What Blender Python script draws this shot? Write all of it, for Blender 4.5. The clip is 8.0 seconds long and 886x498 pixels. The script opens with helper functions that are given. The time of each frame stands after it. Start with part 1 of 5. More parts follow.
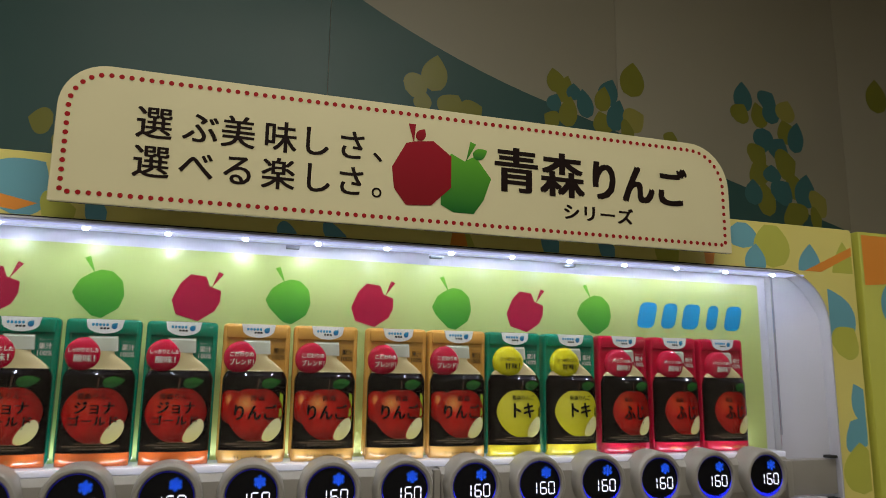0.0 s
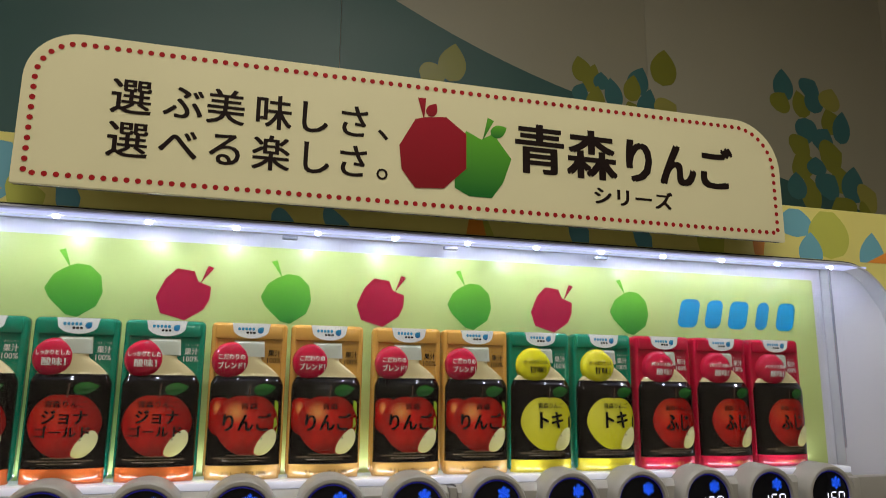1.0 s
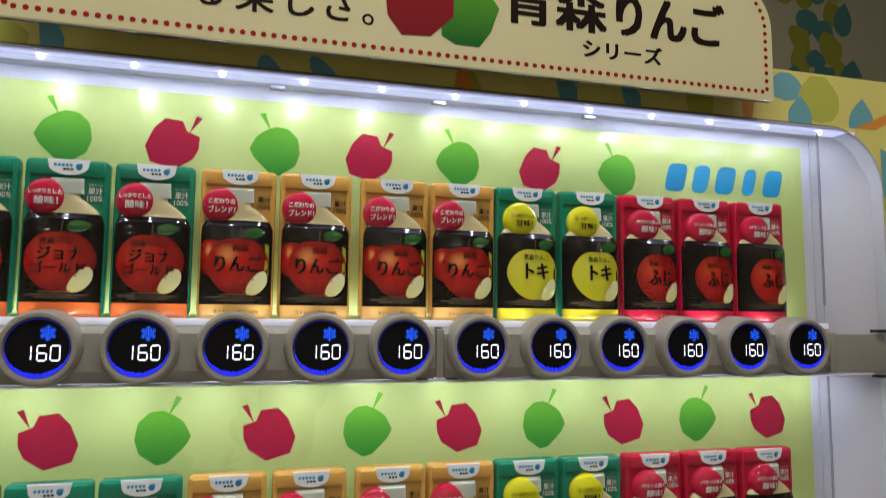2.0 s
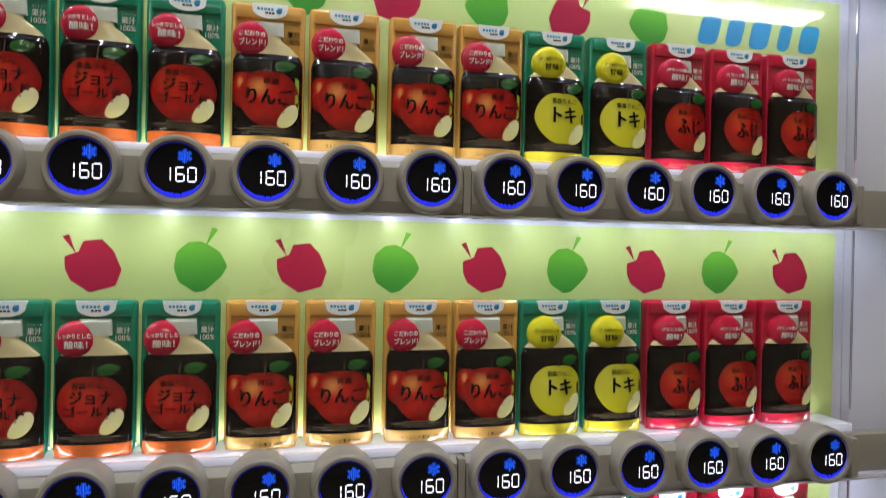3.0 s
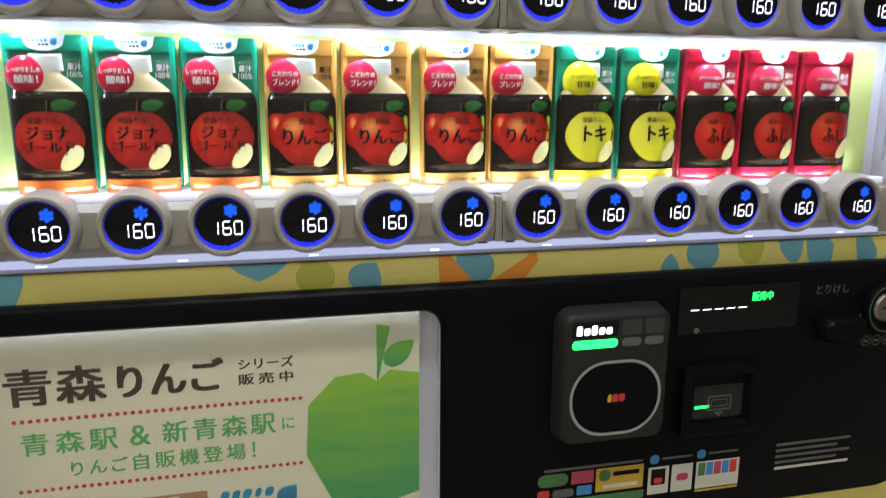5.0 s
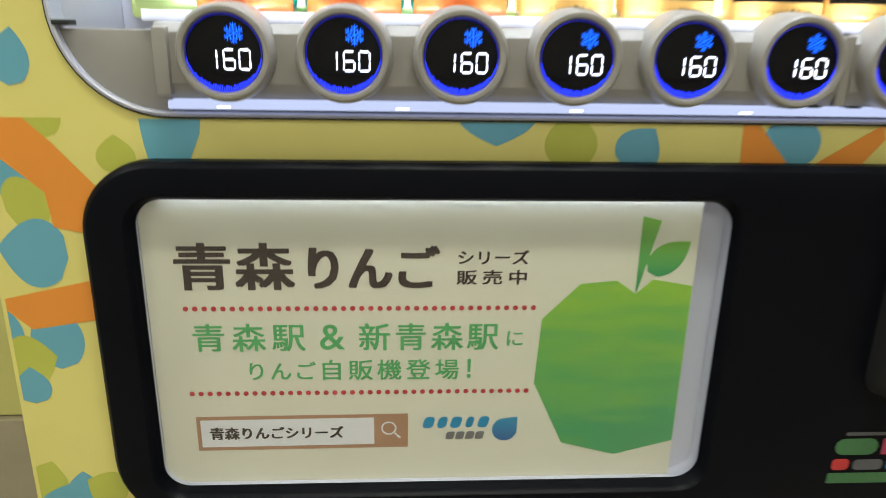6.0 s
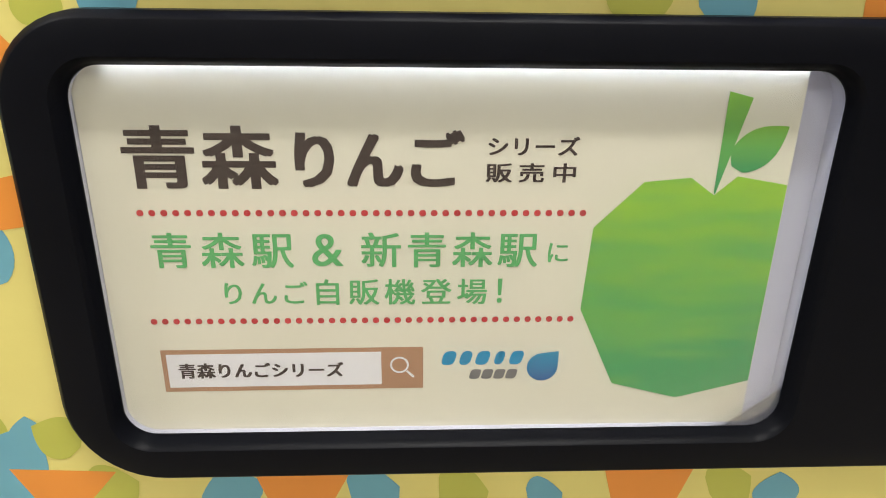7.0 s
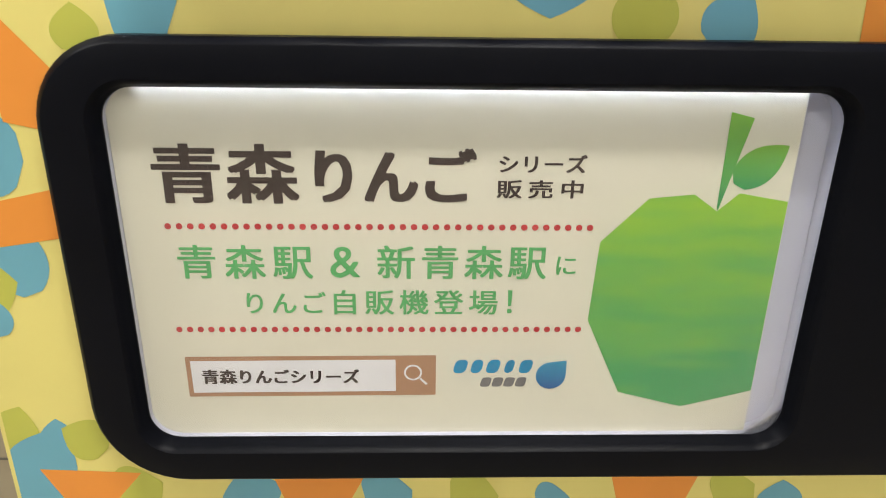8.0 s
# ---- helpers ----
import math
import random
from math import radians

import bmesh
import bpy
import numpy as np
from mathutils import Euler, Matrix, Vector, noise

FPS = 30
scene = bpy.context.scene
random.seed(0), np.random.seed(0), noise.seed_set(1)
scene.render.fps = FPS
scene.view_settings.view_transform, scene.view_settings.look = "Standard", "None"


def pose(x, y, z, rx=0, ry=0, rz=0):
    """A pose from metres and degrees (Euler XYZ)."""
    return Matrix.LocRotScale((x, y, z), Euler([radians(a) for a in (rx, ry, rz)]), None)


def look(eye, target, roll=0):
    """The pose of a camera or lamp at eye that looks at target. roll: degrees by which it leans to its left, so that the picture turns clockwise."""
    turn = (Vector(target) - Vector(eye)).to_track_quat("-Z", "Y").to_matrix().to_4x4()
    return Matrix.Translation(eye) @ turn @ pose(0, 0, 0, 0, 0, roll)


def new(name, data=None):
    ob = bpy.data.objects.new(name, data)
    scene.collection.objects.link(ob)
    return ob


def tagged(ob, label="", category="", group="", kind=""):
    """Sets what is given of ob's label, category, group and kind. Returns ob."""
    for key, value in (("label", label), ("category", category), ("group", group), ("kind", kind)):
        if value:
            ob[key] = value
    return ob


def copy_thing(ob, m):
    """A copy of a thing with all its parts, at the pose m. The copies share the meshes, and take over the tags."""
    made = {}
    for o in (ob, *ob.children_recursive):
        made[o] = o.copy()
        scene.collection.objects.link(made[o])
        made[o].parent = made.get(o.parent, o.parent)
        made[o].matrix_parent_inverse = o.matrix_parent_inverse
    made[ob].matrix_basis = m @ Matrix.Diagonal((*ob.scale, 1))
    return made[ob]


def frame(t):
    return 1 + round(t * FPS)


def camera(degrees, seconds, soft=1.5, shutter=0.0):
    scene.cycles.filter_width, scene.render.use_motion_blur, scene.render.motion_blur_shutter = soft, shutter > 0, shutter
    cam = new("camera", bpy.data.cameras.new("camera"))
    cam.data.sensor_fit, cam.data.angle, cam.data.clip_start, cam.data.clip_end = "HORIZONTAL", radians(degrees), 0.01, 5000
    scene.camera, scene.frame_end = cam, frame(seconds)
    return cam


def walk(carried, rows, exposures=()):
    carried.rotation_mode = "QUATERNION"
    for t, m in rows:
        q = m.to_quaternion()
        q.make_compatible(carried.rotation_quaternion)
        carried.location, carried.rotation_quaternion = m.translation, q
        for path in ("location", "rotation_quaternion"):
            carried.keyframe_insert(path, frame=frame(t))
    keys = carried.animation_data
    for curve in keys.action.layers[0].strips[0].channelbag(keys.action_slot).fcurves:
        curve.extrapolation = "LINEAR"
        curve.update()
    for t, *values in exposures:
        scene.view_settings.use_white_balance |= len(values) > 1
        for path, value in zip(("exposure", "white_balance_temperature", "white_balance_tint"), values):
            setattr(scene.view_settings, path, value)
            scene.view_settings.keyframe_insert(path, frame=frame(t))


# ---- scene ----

# ---------------------------------------------------------------- camera
cam = camera(64.0, 8.0, soft=0.7, shutter=0.3)
PATH = [
    (0, (-0.269, -0.797, 1.599), (0.343, 1.074, 1.953), 0.7),
    (0.5, (-0.233, -0.726, 1.607), (0.332, 1.15, 2.009), 0.3),
    (1, (-0.227, -0.707, 1.591), (0.313, 1.18, 1.979), 0.5),
    (1.5, (-0.217, -0.706, 1.55), (0.332, 1.192, 1.859), 0.5),
    (1.7, (-0.211, -0.706, 1.531), (0.343, 1.197, 1.797), 0.4),
    (2.8, (-0.215, -0.712, 1.426), (0.296, 1.222, 1.455), 0.6),
    (3, (-0.216, -0.713, 1.407), (0.273, 1.226, 1.399), 1.1),
    (3.5, (-0.227, -0.722, 1.344), (0.278, 1.21, 1.22), 2.0),
    (4, (-0.234, -0.73, 1.275), (0.3, 1.171, 0.957), 1.8),
    (4.2, (-0.238, -0.738, 1.239), (0.3, 1.151, 0.862), 1.8),
    (5.3, (-0.248, -0.705, 1.02), (0.14, 1.206, 0.577), 0.2),
    (5.5, (-0.277, -0.662, 1.013), (0.061, 1.238, 0.489), 0.7),
    (6, (-0.34, -0.518, 0.959), (-0.226, 1.381, 0.343), 1.1),
    (6.5, (-0.339, -0.416, 0.885), (-0.262, 1.467, 0.215), 1.1),
    (7, (-0.344, -0.409, 0.879), (-0.252, 1.446, 0.138), 0.9),
    (7.5, (-0.344, -0.402, 0.876), (-0.261, 1.452, 0.131), 0.9),
    (8, (-0.345, -0.427, 0.89), (-0.288, 1.438, 0.168), 0.8),
]
walk(cam, [(t, look(eye, target, roll)) for t, eye, target, roll in PATH],
     exposures=[(0.0, -0.18, 6500, 10), (0.8, 0.0, 6500, 10), (4.0, 0.05, 6500, 10), (5.3, 0.92, 6200, 8), (6.0, 1.05, 6150, 4),
                (6.5, 1.42, 6400, 6), (7.0, 1.50, 6120, 15), (8.0, 1.50, 6120, 15)])

# ---------------------------------------------------------------- world and large lights
world = bpy.data.worlds.new("world")
scene.world = world
world.use_nodes = True
world.node_tree.nodes["Background"].inputs["Color"].default_value = (0.9, 0.85, 0.75, 1)
world.node_tree.nodes["Background"].inputs["Strength"].default_value = 0.03

AMBIENT = 12.5      # each ceiling light, watts
LED = (0.021, 0.056, 0.078)   # each LED over a shelf, top shelf first, watts
SHELF_GLOW = (0.23, 0.30, 0.44)     # LED line along the front edge of each clear shelf, watts
BACK_GLOW = (0.30, 0.45, 0.48)      # LED line behind the samples of each shelf, watts
LIGHTBOX = 0.025      # LED strip at the top of the lower light box, watts


def area_lamp(name, m, sx, sy, watts, color):
    data = bpy.data.lights.new(name, "AREA")
    data.shape, data.size, data.size_y, data.energy, data.color = "RECTANGLE", sx, sy, watts, color
    ob = new(name, data)
    ob.matrix_world = m
    return ob


WARM = (1.0, 0.96, 0.83)
COOL = (0.80, 0.86, 1.0)
CEIL = 2.9
LAMPS = [(-0.1, -0.75), (-2.4, -0.75), (0.0, -2.9), (-2.4, -2.9), (2.4, -2.9)]
for lx, ly in LAMPS:
    area_lamp("ceiling_lamp", pose(lx, ly, CEIL - 0.075), 1.2, 0.22, AMBIENT, WARM)

# ---------------------------------------------------------------- materials


def material(name, color, rough=0.5, metal=0.0, vary=0.06, scale=30.0, bump=0.0, bump_scale=400.0, coat=0.0, second=None, spec=0.5):
    """Principled surface with broad and fine variation of colour and gloss."""
    m = bpy.data.materials.new(name)
    m.use_nodes = True
    nt = m.node_tree
    b = nt.nodes["Principled BSDF"]
    b.inputs["Roughness"].default_value = rough
    b.inputs["Metallic"].default_value = metal
    b.inputs["Coat Weight"].default_value = coat
    b.inputs["Coat Roughness"].default_value = 0.06
    b.inputs["Specular IOR Level"].default_value = spec
    tc = nt.nodes.new("ShaderNodeTexCoord")
    big = nt.nodes.new("ShaderNodeTexNoise")
    big.inputs["Scale"].default_value = scale * 0.12
    big.inputs["Detail"].default_value = 3
    fine = nt.nodes.new("ShaderNodeTexNoise")
    fine.inputs["Scale"].default_value = scale
    fine.inputs["Detail"].default_value = 6
    for n in (big, fine):
        nt.links.new(tc.outputs["Object"], n.inputs["Vector"])
    add = nt.nodes.new("ShaderNodeMath")
    add.operation = "ADD"
    nt.links.new(big.outputs["Fac"], add.inputs[0])
    nt.links.new(fine.outputs["Fac"], add.inputs[1])
    ramp = nt.nodes.new("ShaderNodeMapRange")
    ramp.inputs["From Min"].default_value, ramp.inputs["From Max"].default_value = 0.6, 1.4
    nt.links.new(add.outputs[0], ramp.inputs["Value"])
    mix = nt.nodes.new("ShaderNodeMix")
    mix.data_type = "RGBA"
    lo = [max(0.0, c * (1 - vary)) for c in color]
    hi = second or [min(1.0, c * (1 + vary)) for c in color]
    mix.inputs["A"].default_value, mix.inputs["B"].default_value = (*lo, 1), (*hi, 1)
    nt.links.new(ramp.outputs[0], mix.inputs["Factor"])
    nt.links.new(mix.outputs["Result"], b.inputs["Base Color"])
    gl = nt.nodes.new("ShaderNodeMapRange")
    gl.inputs["To Min"].default_value, gl.inputs["To Max"].default_value = rough * 0.85, min(1, rough * 1.2)
    nt.links.new(fine.outputs["Fac"], gl.inputs["Value"])
    nt.links.new(gl.outputs[0], b.inputs["Roughness"])
    if bump:
        grain = nt.nodes.new("ShaderNodeTexNoise")
        grain.inputs["Scale"].default_value = bump_scale
        nt.links.new(tc.outputs["Object"], grain.inputs["Vector"])
        bp = nt.nodes.new("ShaderNodeBump")
        bp.inputs["Strength"].default_value = bump
        bp.inputs["Distance"].default_value = 0.001
        nt.links.new(grain.outputs["Fac"], bp.inputs["Height"])
        nt.links.new(bp.outputs[0], b.inputs["Normal"])
    return m


def gradient(name, low, high, rough=0.45, coat=0.0, axis=2, streak=0.0):
    """Printed colour that runs from low to high up the piece."""
    m = material(name, low, rough, vary=0.0, coat=coat, spec=0.5 if coat else 0.12)
    nt = m.node_tree
    b = nt.nodes["Principled BSDF"]
    tc = nt.nodes["Texture Coordinate"]
    sep = nt.nodes.new("ShaderNodeSeparateXYZ")
    nt.links.new(tc.outputs["Generated"], sep.inputs[0])
    mix = nt.nodes.new("ShaderNodeMix")
    mix.data_type = "RGBA"
    mix.inputs["A"].default_value, mix.inputs["B"].default_value = (*low, 1), (*high, 1)
    nt.links.new(sep.outputs[axis], mix.inputs["Factor"])
    if streak:      # soft bands of tone across the print
        mp = nt.nodes.new("ShaderNodeMapping")
        mp.inputs["Scale"].default_value = (1.2, 1, 9)
        mp.inputs["Rotation"].default_value = (0, 0.12, 0)
        nt.links.new(tc.outputs["Generated"], mp.inputs[0])
        band = nt.nodes.new("ShaderNodeTexNoise")
        band.inputs["Scale"].default_value = 1.0
        band.inputs["Detail"].default_value = 3
        nt.links.new(mp.outputs[0], band.inputs["Vector"])
        mul = nt.nodes.new("ShaderNodeMath")
        mul.operation = "MULTIPLY_ADD"
        mul.inputs[1].default_value = streak
        nt.links.new(band.outputs["Fac"], mul.inputs[0])
        nt.links.new(sep.outputs[axis], mul.inputs[2])
        shift = nt.nodes.new("ShaderNodeMath")
        shift.operation = "SUBTRACT"
        shift.use_clamp = True
        shift.inputs[1].default_value = streak * 0.55
        nt.links.new(mul.outputs[0], shift.inputs[0])
        nt.links.new(shift.outputs[0], mix.inputs["Factor"])
    nt.links.new(mix.outputs["Result"], b.inputs["Base Color"])
    return m


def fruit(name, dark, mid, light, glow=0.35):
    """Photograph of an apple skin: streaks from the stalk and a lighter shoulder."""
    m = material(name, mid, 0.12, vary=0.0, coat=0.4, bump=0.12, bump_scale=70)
    nt = m.node_tree
    b = nt.nodes["Principled BSDF"]
    tc = nt.nodes["Texture Coordinate"]
    mp = nt.nodes.new("ShaderNodeMapping")
    mp.inputs["Scale"].default_value = (4, 1, 1.6)
    nt.links.new(tc.outputs["Generated"], mp.inputs[0])
    streak = nt.nodes.new("ShaderNodeTexNoise")
    streak.inputs["Scale"].default_value = 3
    streak.inputs["Detail"].default_value = 5
    nt.links.new(mp.outputs[0], streak.inputs["Vector"])
    m1 = nt.nodes.new("ShaderNodeMix")
    m1.data_type = "RGBA"
    m1.inputs["A"].default_value, m1.inputs["B"].default_value = (*dark, 1), (*mid, 1)
    r1 = nt.nodes.new("ShaderNodeMapRange")
    r1.inputs["From Min"].default_value, r1.inputs["From Max"].default_value = 0.15, 0.60
    nt.links.new(streak.outputs["Fac"], r1.inputs["Value"])
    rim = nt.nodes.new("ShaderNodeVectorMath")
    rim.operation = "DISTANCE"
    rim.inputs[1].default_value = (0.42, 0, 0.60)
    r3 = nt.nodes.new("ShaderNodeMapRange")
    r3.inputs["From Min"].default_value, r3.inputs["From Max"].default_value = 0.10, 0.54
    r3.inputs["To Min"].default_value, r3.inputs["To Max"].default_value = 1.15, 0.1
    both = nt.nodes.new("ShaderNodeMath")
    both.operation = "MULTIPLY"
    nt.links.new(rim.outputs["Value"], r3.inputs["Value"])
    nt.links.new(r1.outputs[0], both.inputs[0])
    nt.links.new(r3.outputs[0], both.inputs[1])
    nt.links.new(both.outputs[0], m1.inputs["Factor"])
    dist = nt.nodes.new("ShaderNodeVectorMath")
    dist.operation = "DISTANCE"
    flat = nt.nodes.new("ShaderNodeVectorMath")
    flat.operation = "MULTIPLY"
    flat.inputs[1].default_value = (1, 0, 1)
    nt.links.new(tc.outputs["Generated"], flat.inputs[0])
    nt.links.new(flat.outputs[0], dist.inputs[0])
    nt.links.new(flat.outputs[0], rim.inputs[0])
    dist.inputs[1].default_value = (0.33, 0, 0.72)
    r2 = nt.nodes.new("ShaderNodeMapRange")
    r2.inputs["From Min"].default_value, r2.inputs["From Max"].default_value = 0.0, glow
    r2.inputs["To Min"].default_value, r2.inputs["To Max"].default_value = 0.6, 0.0
    nt.links.new(dist.outputs["Value"], r2.inputs["Value"])
    m2 = nt.nodes.new("ShaderNodeMix")
    m2.data_type = "RGBA"
    m2.inputs["B"].default_value = (*light, 1)
    nt.links.new(m1.outputs["Result"], m2.inputs["A"])
    nt.links.new(r2.outputs[0], m2.inputs["Factor"])
    nt.links.new(m2.outputs["Result"], b.inputs["Base Color"])
    return m


def glowing(name, color, strength):
    m = bpy.data.materials.new(name)
    m.use_nodes = True
    b = m.node_tree.nodes["Principled BSDF"]
    b.inputs["Base Color"].default_value = (*[c * 0.03 for c in color], 1)
    b.inputs["Emission Color"].default_value = (*color, 1)
    b.inputs["Emission Strength"].default_value = strength
    return m


def pane_material(name, gloss=0.06, rough=0.03):
    """Thin clear acrylic: seen through, with a faint mirror image."""
    m = bpy.data.materials.new(name)
    m.use_nodes = True
    nt = m.node_tree
    nt.nodes.remove(nt.nodes["Principled BSDF"])
    out = nt.nodes["Material Output"]
    tr = nt.nodes.new("ShaderNodeBsdfTransparent")
    tr.inputs["Color"].default_value = (0.97, 0.98, 0.98, 1)
    gl = nt.nodes.new("ShaderNodeBsdfGlossy")
    gl.inputs["Roughness"].default_value = rough
    fr = nt.nodes.new("ShaderNodeFresnel")
    fr.inputs["IOR"].default_value = 1.0 + gloss * 7
    mx = nt.nodes.new("ShaderNodeMixShader")
    nt.links.new(fr.outputs[0], mx.inputs[0])
    nt.links.new(tr.outputs[0], mx.inputs[1])
    nt.links.new(gl.outputs[0], mx.inputs[2])
    nt.links.new(mx.outputs[0], out.inputs["Surface"])
    return m


M_WRAP = material("yellow_vinyl", (0.70, 0.62, 0.19), 0.38, vary=0.05, scale=14, bump=0.05, bump_scale=900)
M_BLUE = material("blue_print", (0.135, 0.36, 0.46), 0.38, vary=0.06, scale=14)
M_LIME = material("lime_print", (0.46, 0.47, 0.075), 0.38, vary=0.06, scale=14)
M_ORANGE = material("orange_print", (0.74, 0.27, 0.035), 0.38, vary=0.06, scale=14)
M_WALLGREY = material("greige_wall_panel", (0.25, 0.228, 0.188), 0.5, vary=0.04, scale=6, bump=0.04, bump_scale=300)
M_TEAL = material("teal_wall_print", (0.016, 0.064, 0.066), 0.45, vary=0.06, scale=6)
M_MURAL_B = material("mural_blue", (0.024, 0.10, 0.115), 0.36, vary=0.06, scale=8)
M_MURAL_O = material("mural_olive", (0.15, 0.15, 0.012), 0.36, vary=0.08, scale=8)
M_MURAL_G = material("mural_lime", (0.22, 0.20, 0.04), 0.36, vary=0.08, scale=8)
M_DADO = material("pale_green_wall", (0.55, 0.52, 0.18), 0.5, vary=0.05, scale=8)
M_SKIRT = material("beige_skirting", (0.36, 0.31, 0.22), 0.4, vary=0.1, scale=20)
M_TILE = material("beige_floor_tile", (0.38, 0.34, 0.27), 0.3, vary=0.12, scale=25, bump=0.05)
M_GROUT = material("grey_grout", (0.14, 0.13, 0.11), 0.9, vary=0.2)
M_CEIL = material("white_ceiling", (0.72, 0.70, 0.66), 0.8, vary=0.04, bump=0.1)
M_ROOM = material("off_white_wall", (0.5, 0.48, 0.43), 0.7, vary=0.05, scale=8)
M_CREAM = material("cream_sign_board", (0.62, 0.57, 0.36), 0.42, vary=0.03, scale=10, bump=0.03, bump_scale=600, spec=0.25)
M_BROWN = material("dark_brown_ink", (0.012, 0.006, 0.005), 0.5, vary=0.1, spec=0.08)
M_REDDOT = material("red_ink", (0.30, 0.010, 0.012), 0.5, vary=0.1, spec=0.1)
M_SIGNRED = gradient("sign_red", (0.19, 0.005, 0.010), (0.27, 0.007, 0.018))
M_SIGNGREEN = gradient("sign_green", (0.010, 0.11, 0.018), (0.10, 0.34, 0.025))
M_DARKEDGE = material("dark_board_edge", (0.02, 0.02, 0.018), 0.6, vary=0.2)
M_PANEL = material("pale_green_back_panel", (0.48, 0.57, 0.20), 0.28, vary=0.04, scale=6)
M_APPLERED = gradient("print_red_apple", (0.36, 0.010, 0.045), (0.30, 0.009, 0.028))
M_APPLEGREEN = gradient("print_green_apple", (0.03, 0.22, 0.03), (0.15, 0.42, 0.03))
M_LOGOBLUE = material("logo_blue", (0.0, 0.24, 0.48), 0.4, vary=0.05)
M_WHITE = material("white_plastic", (0.43, 0.43, 0.50), 0.35, vary=0.03, scale=12, bump=0.03)
M_LILAC = material("lilac_white_plastic", (0.62, 0.62, 0.74), 0.24, vary=0.05, scale=12)
M_GREY = material("warm_grey_plastic", (0.27, 0.252, 0.234), 0.42, vary=0.05, scale=40, bump=0.06, bump_scale=1500)
M_HOUSING = material("pale_grey_plastic", (0.275, 0.258, 0.24), 0.36, vary=0.05, scale=40, bump=0.06, bump_scale=1500)
M_BLACK = material("satin_black_plastic", (0.0036, 0.0040, 0.0062), 0.34, vary=0.15, scale=20, bump=0.05, bump_scale=1200, spec=0.07)
M_GASKET = material("black_rubber", (0.01, 0.01, 0.01), 0.7, vary=0.2)
M_SCREEN = material("black_glass", (0.003, 0.003, 0.005), 0.08, vary=0.1, spec=0.3)
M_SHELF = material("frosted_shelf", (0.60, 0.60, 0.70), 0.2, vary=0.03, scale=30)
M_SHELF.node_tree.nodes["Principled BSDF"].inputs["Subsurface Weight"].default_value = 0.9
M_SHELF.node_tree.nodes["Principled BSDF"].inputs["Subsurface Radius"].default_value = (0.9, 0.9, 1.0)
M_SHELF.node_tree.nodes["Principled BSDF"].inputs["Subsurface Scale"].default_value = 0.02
M_SHELF.node_tree.nodes["Principled BSDF"].inputs["Emission Color"].default_value = (0.78, 0.82, 1.0, 1)     # glow added for LED light caught in the shelf, lifts the cards' lower parts
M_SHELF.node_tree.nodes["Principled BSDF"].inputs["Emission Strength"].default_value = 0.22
M_PANE = pane_material("clear_acrylic", 0.05)
M_ADPANE = pane_material("clear_ad_cover", 0.07, 0.12)
M_EDGE = material("acrylic_edge", (0.28, 0.29, 0.36), 0.2, vary=0.1)
# Leaked light along the lip, put into its material as emission.
M_LIP = glowing("lip_leak_glow", (0.66, 0.70, 1.0), 0.45)
# Glow on the top strip stands in for lilac lining lit by the LEDs.
M_STRIP = glowing("lit_lining_glow", (0.60, 0.64, 1.0), 0.90)
M_LED = glowing("led_white", (0.80, 0.86, 1.0), 400.0)
M_DIGIT = glowing("digit_white", (0.86, 0.86, 1.0), 1.7)
M_FLAKE = glowing("snow_blue", (0.010, 0.11, 1.0), 1.35)
M_RING = glowing("ring_blue", (0.010, 0.012, 1.0), 0.13)
M_RINGLOW = glowing("ring_blue_bright", (0.014, 0.025, 1.0), 1.5)
M_GREENLED = glowing("led_green", (0.03, 1.0, 0.12), 2.0)
M_WHITELED = glowing("led_text_and_glint_white", (0.9, 0.92, 1.0), 1.6)
M_TUBE = glowing("ceiling_diffuser", WARM, 4.0)
M_AD = material("cream_ad_sheet", (0.74, 0.70, 0.57), 0.4, vary=0.03, scale=5)
M_ADINK = material("ad_brown_ink", (0.035, 0.018, 0.016), 0.45, vary=0.1)
M_ADGREEN = material("ad_green_ink", (0.10, 0.42, 0.13), 0.45, vary=0.08)
M_ADRED = material("ad_red_ink", (0.52, 0.03, 0.035), 0.45, vary=0.08)
M_ADAPPLE = gradient("ad_green_apple", (0.06, 0.34, 0.11), (0.30, 0.54, 0.05), streak=1.4)
M_ADLEAF = gradient("ad_green_leaf", (0.05, 0.31, 0.11), (0.22, 0.48, 0.06), streak=0.5)
M_ADBOX = material("ad_tan_ink", (0.42, 0.22, 0.12), 0.45, vary=0.05)
M_ADWHITE = material("ad_white_ink", (0.78, 0.76, 0.78), 0.4, vary=0.03)
M_ADBLUE = gradient("ad_blue_drop", (0.015, 0.10, 0.30), (0.03, 0.28, 0.48))
M_ADGREY = material("ad_grey_ink", (0.16, 0.15, 0.15), 0.45, vary=0.1)
M_READER = material("charcoal_plastic", (0.016, 0.016, 0.018), 0.42, vary=0.15, bump=0.06, bump_scale=1500, spec=0.25)
M_READERGREY = material("grey_reader_mark", (0.10, 0.10, 0.11), 0.4, vary=0.1, spec=0.2)
M_TOUCHRING = material("pale_ring_print", (0.30, 0.30, 0.32), 0.35, vary=0.08, spec=0.2)
M_READERDARK = material("dark_reader_window", (0.040, 0.040, 0.044), 0.35, vary=0.1, spec=0.2)
M_CHROME = material("brushed_steel", (0.30, 0.29, 0.28), 0.38, metal=1.0, vary=0.1, scale=80)
M_SGREEN = material("sticker_green", (0.05, 0.15, 0.055), 0.4, vary=0.15, scale=200)
M_SPINK = material("sticker_pink", (0.38, 0.04, 0.10), 0.4, vary=0.1)
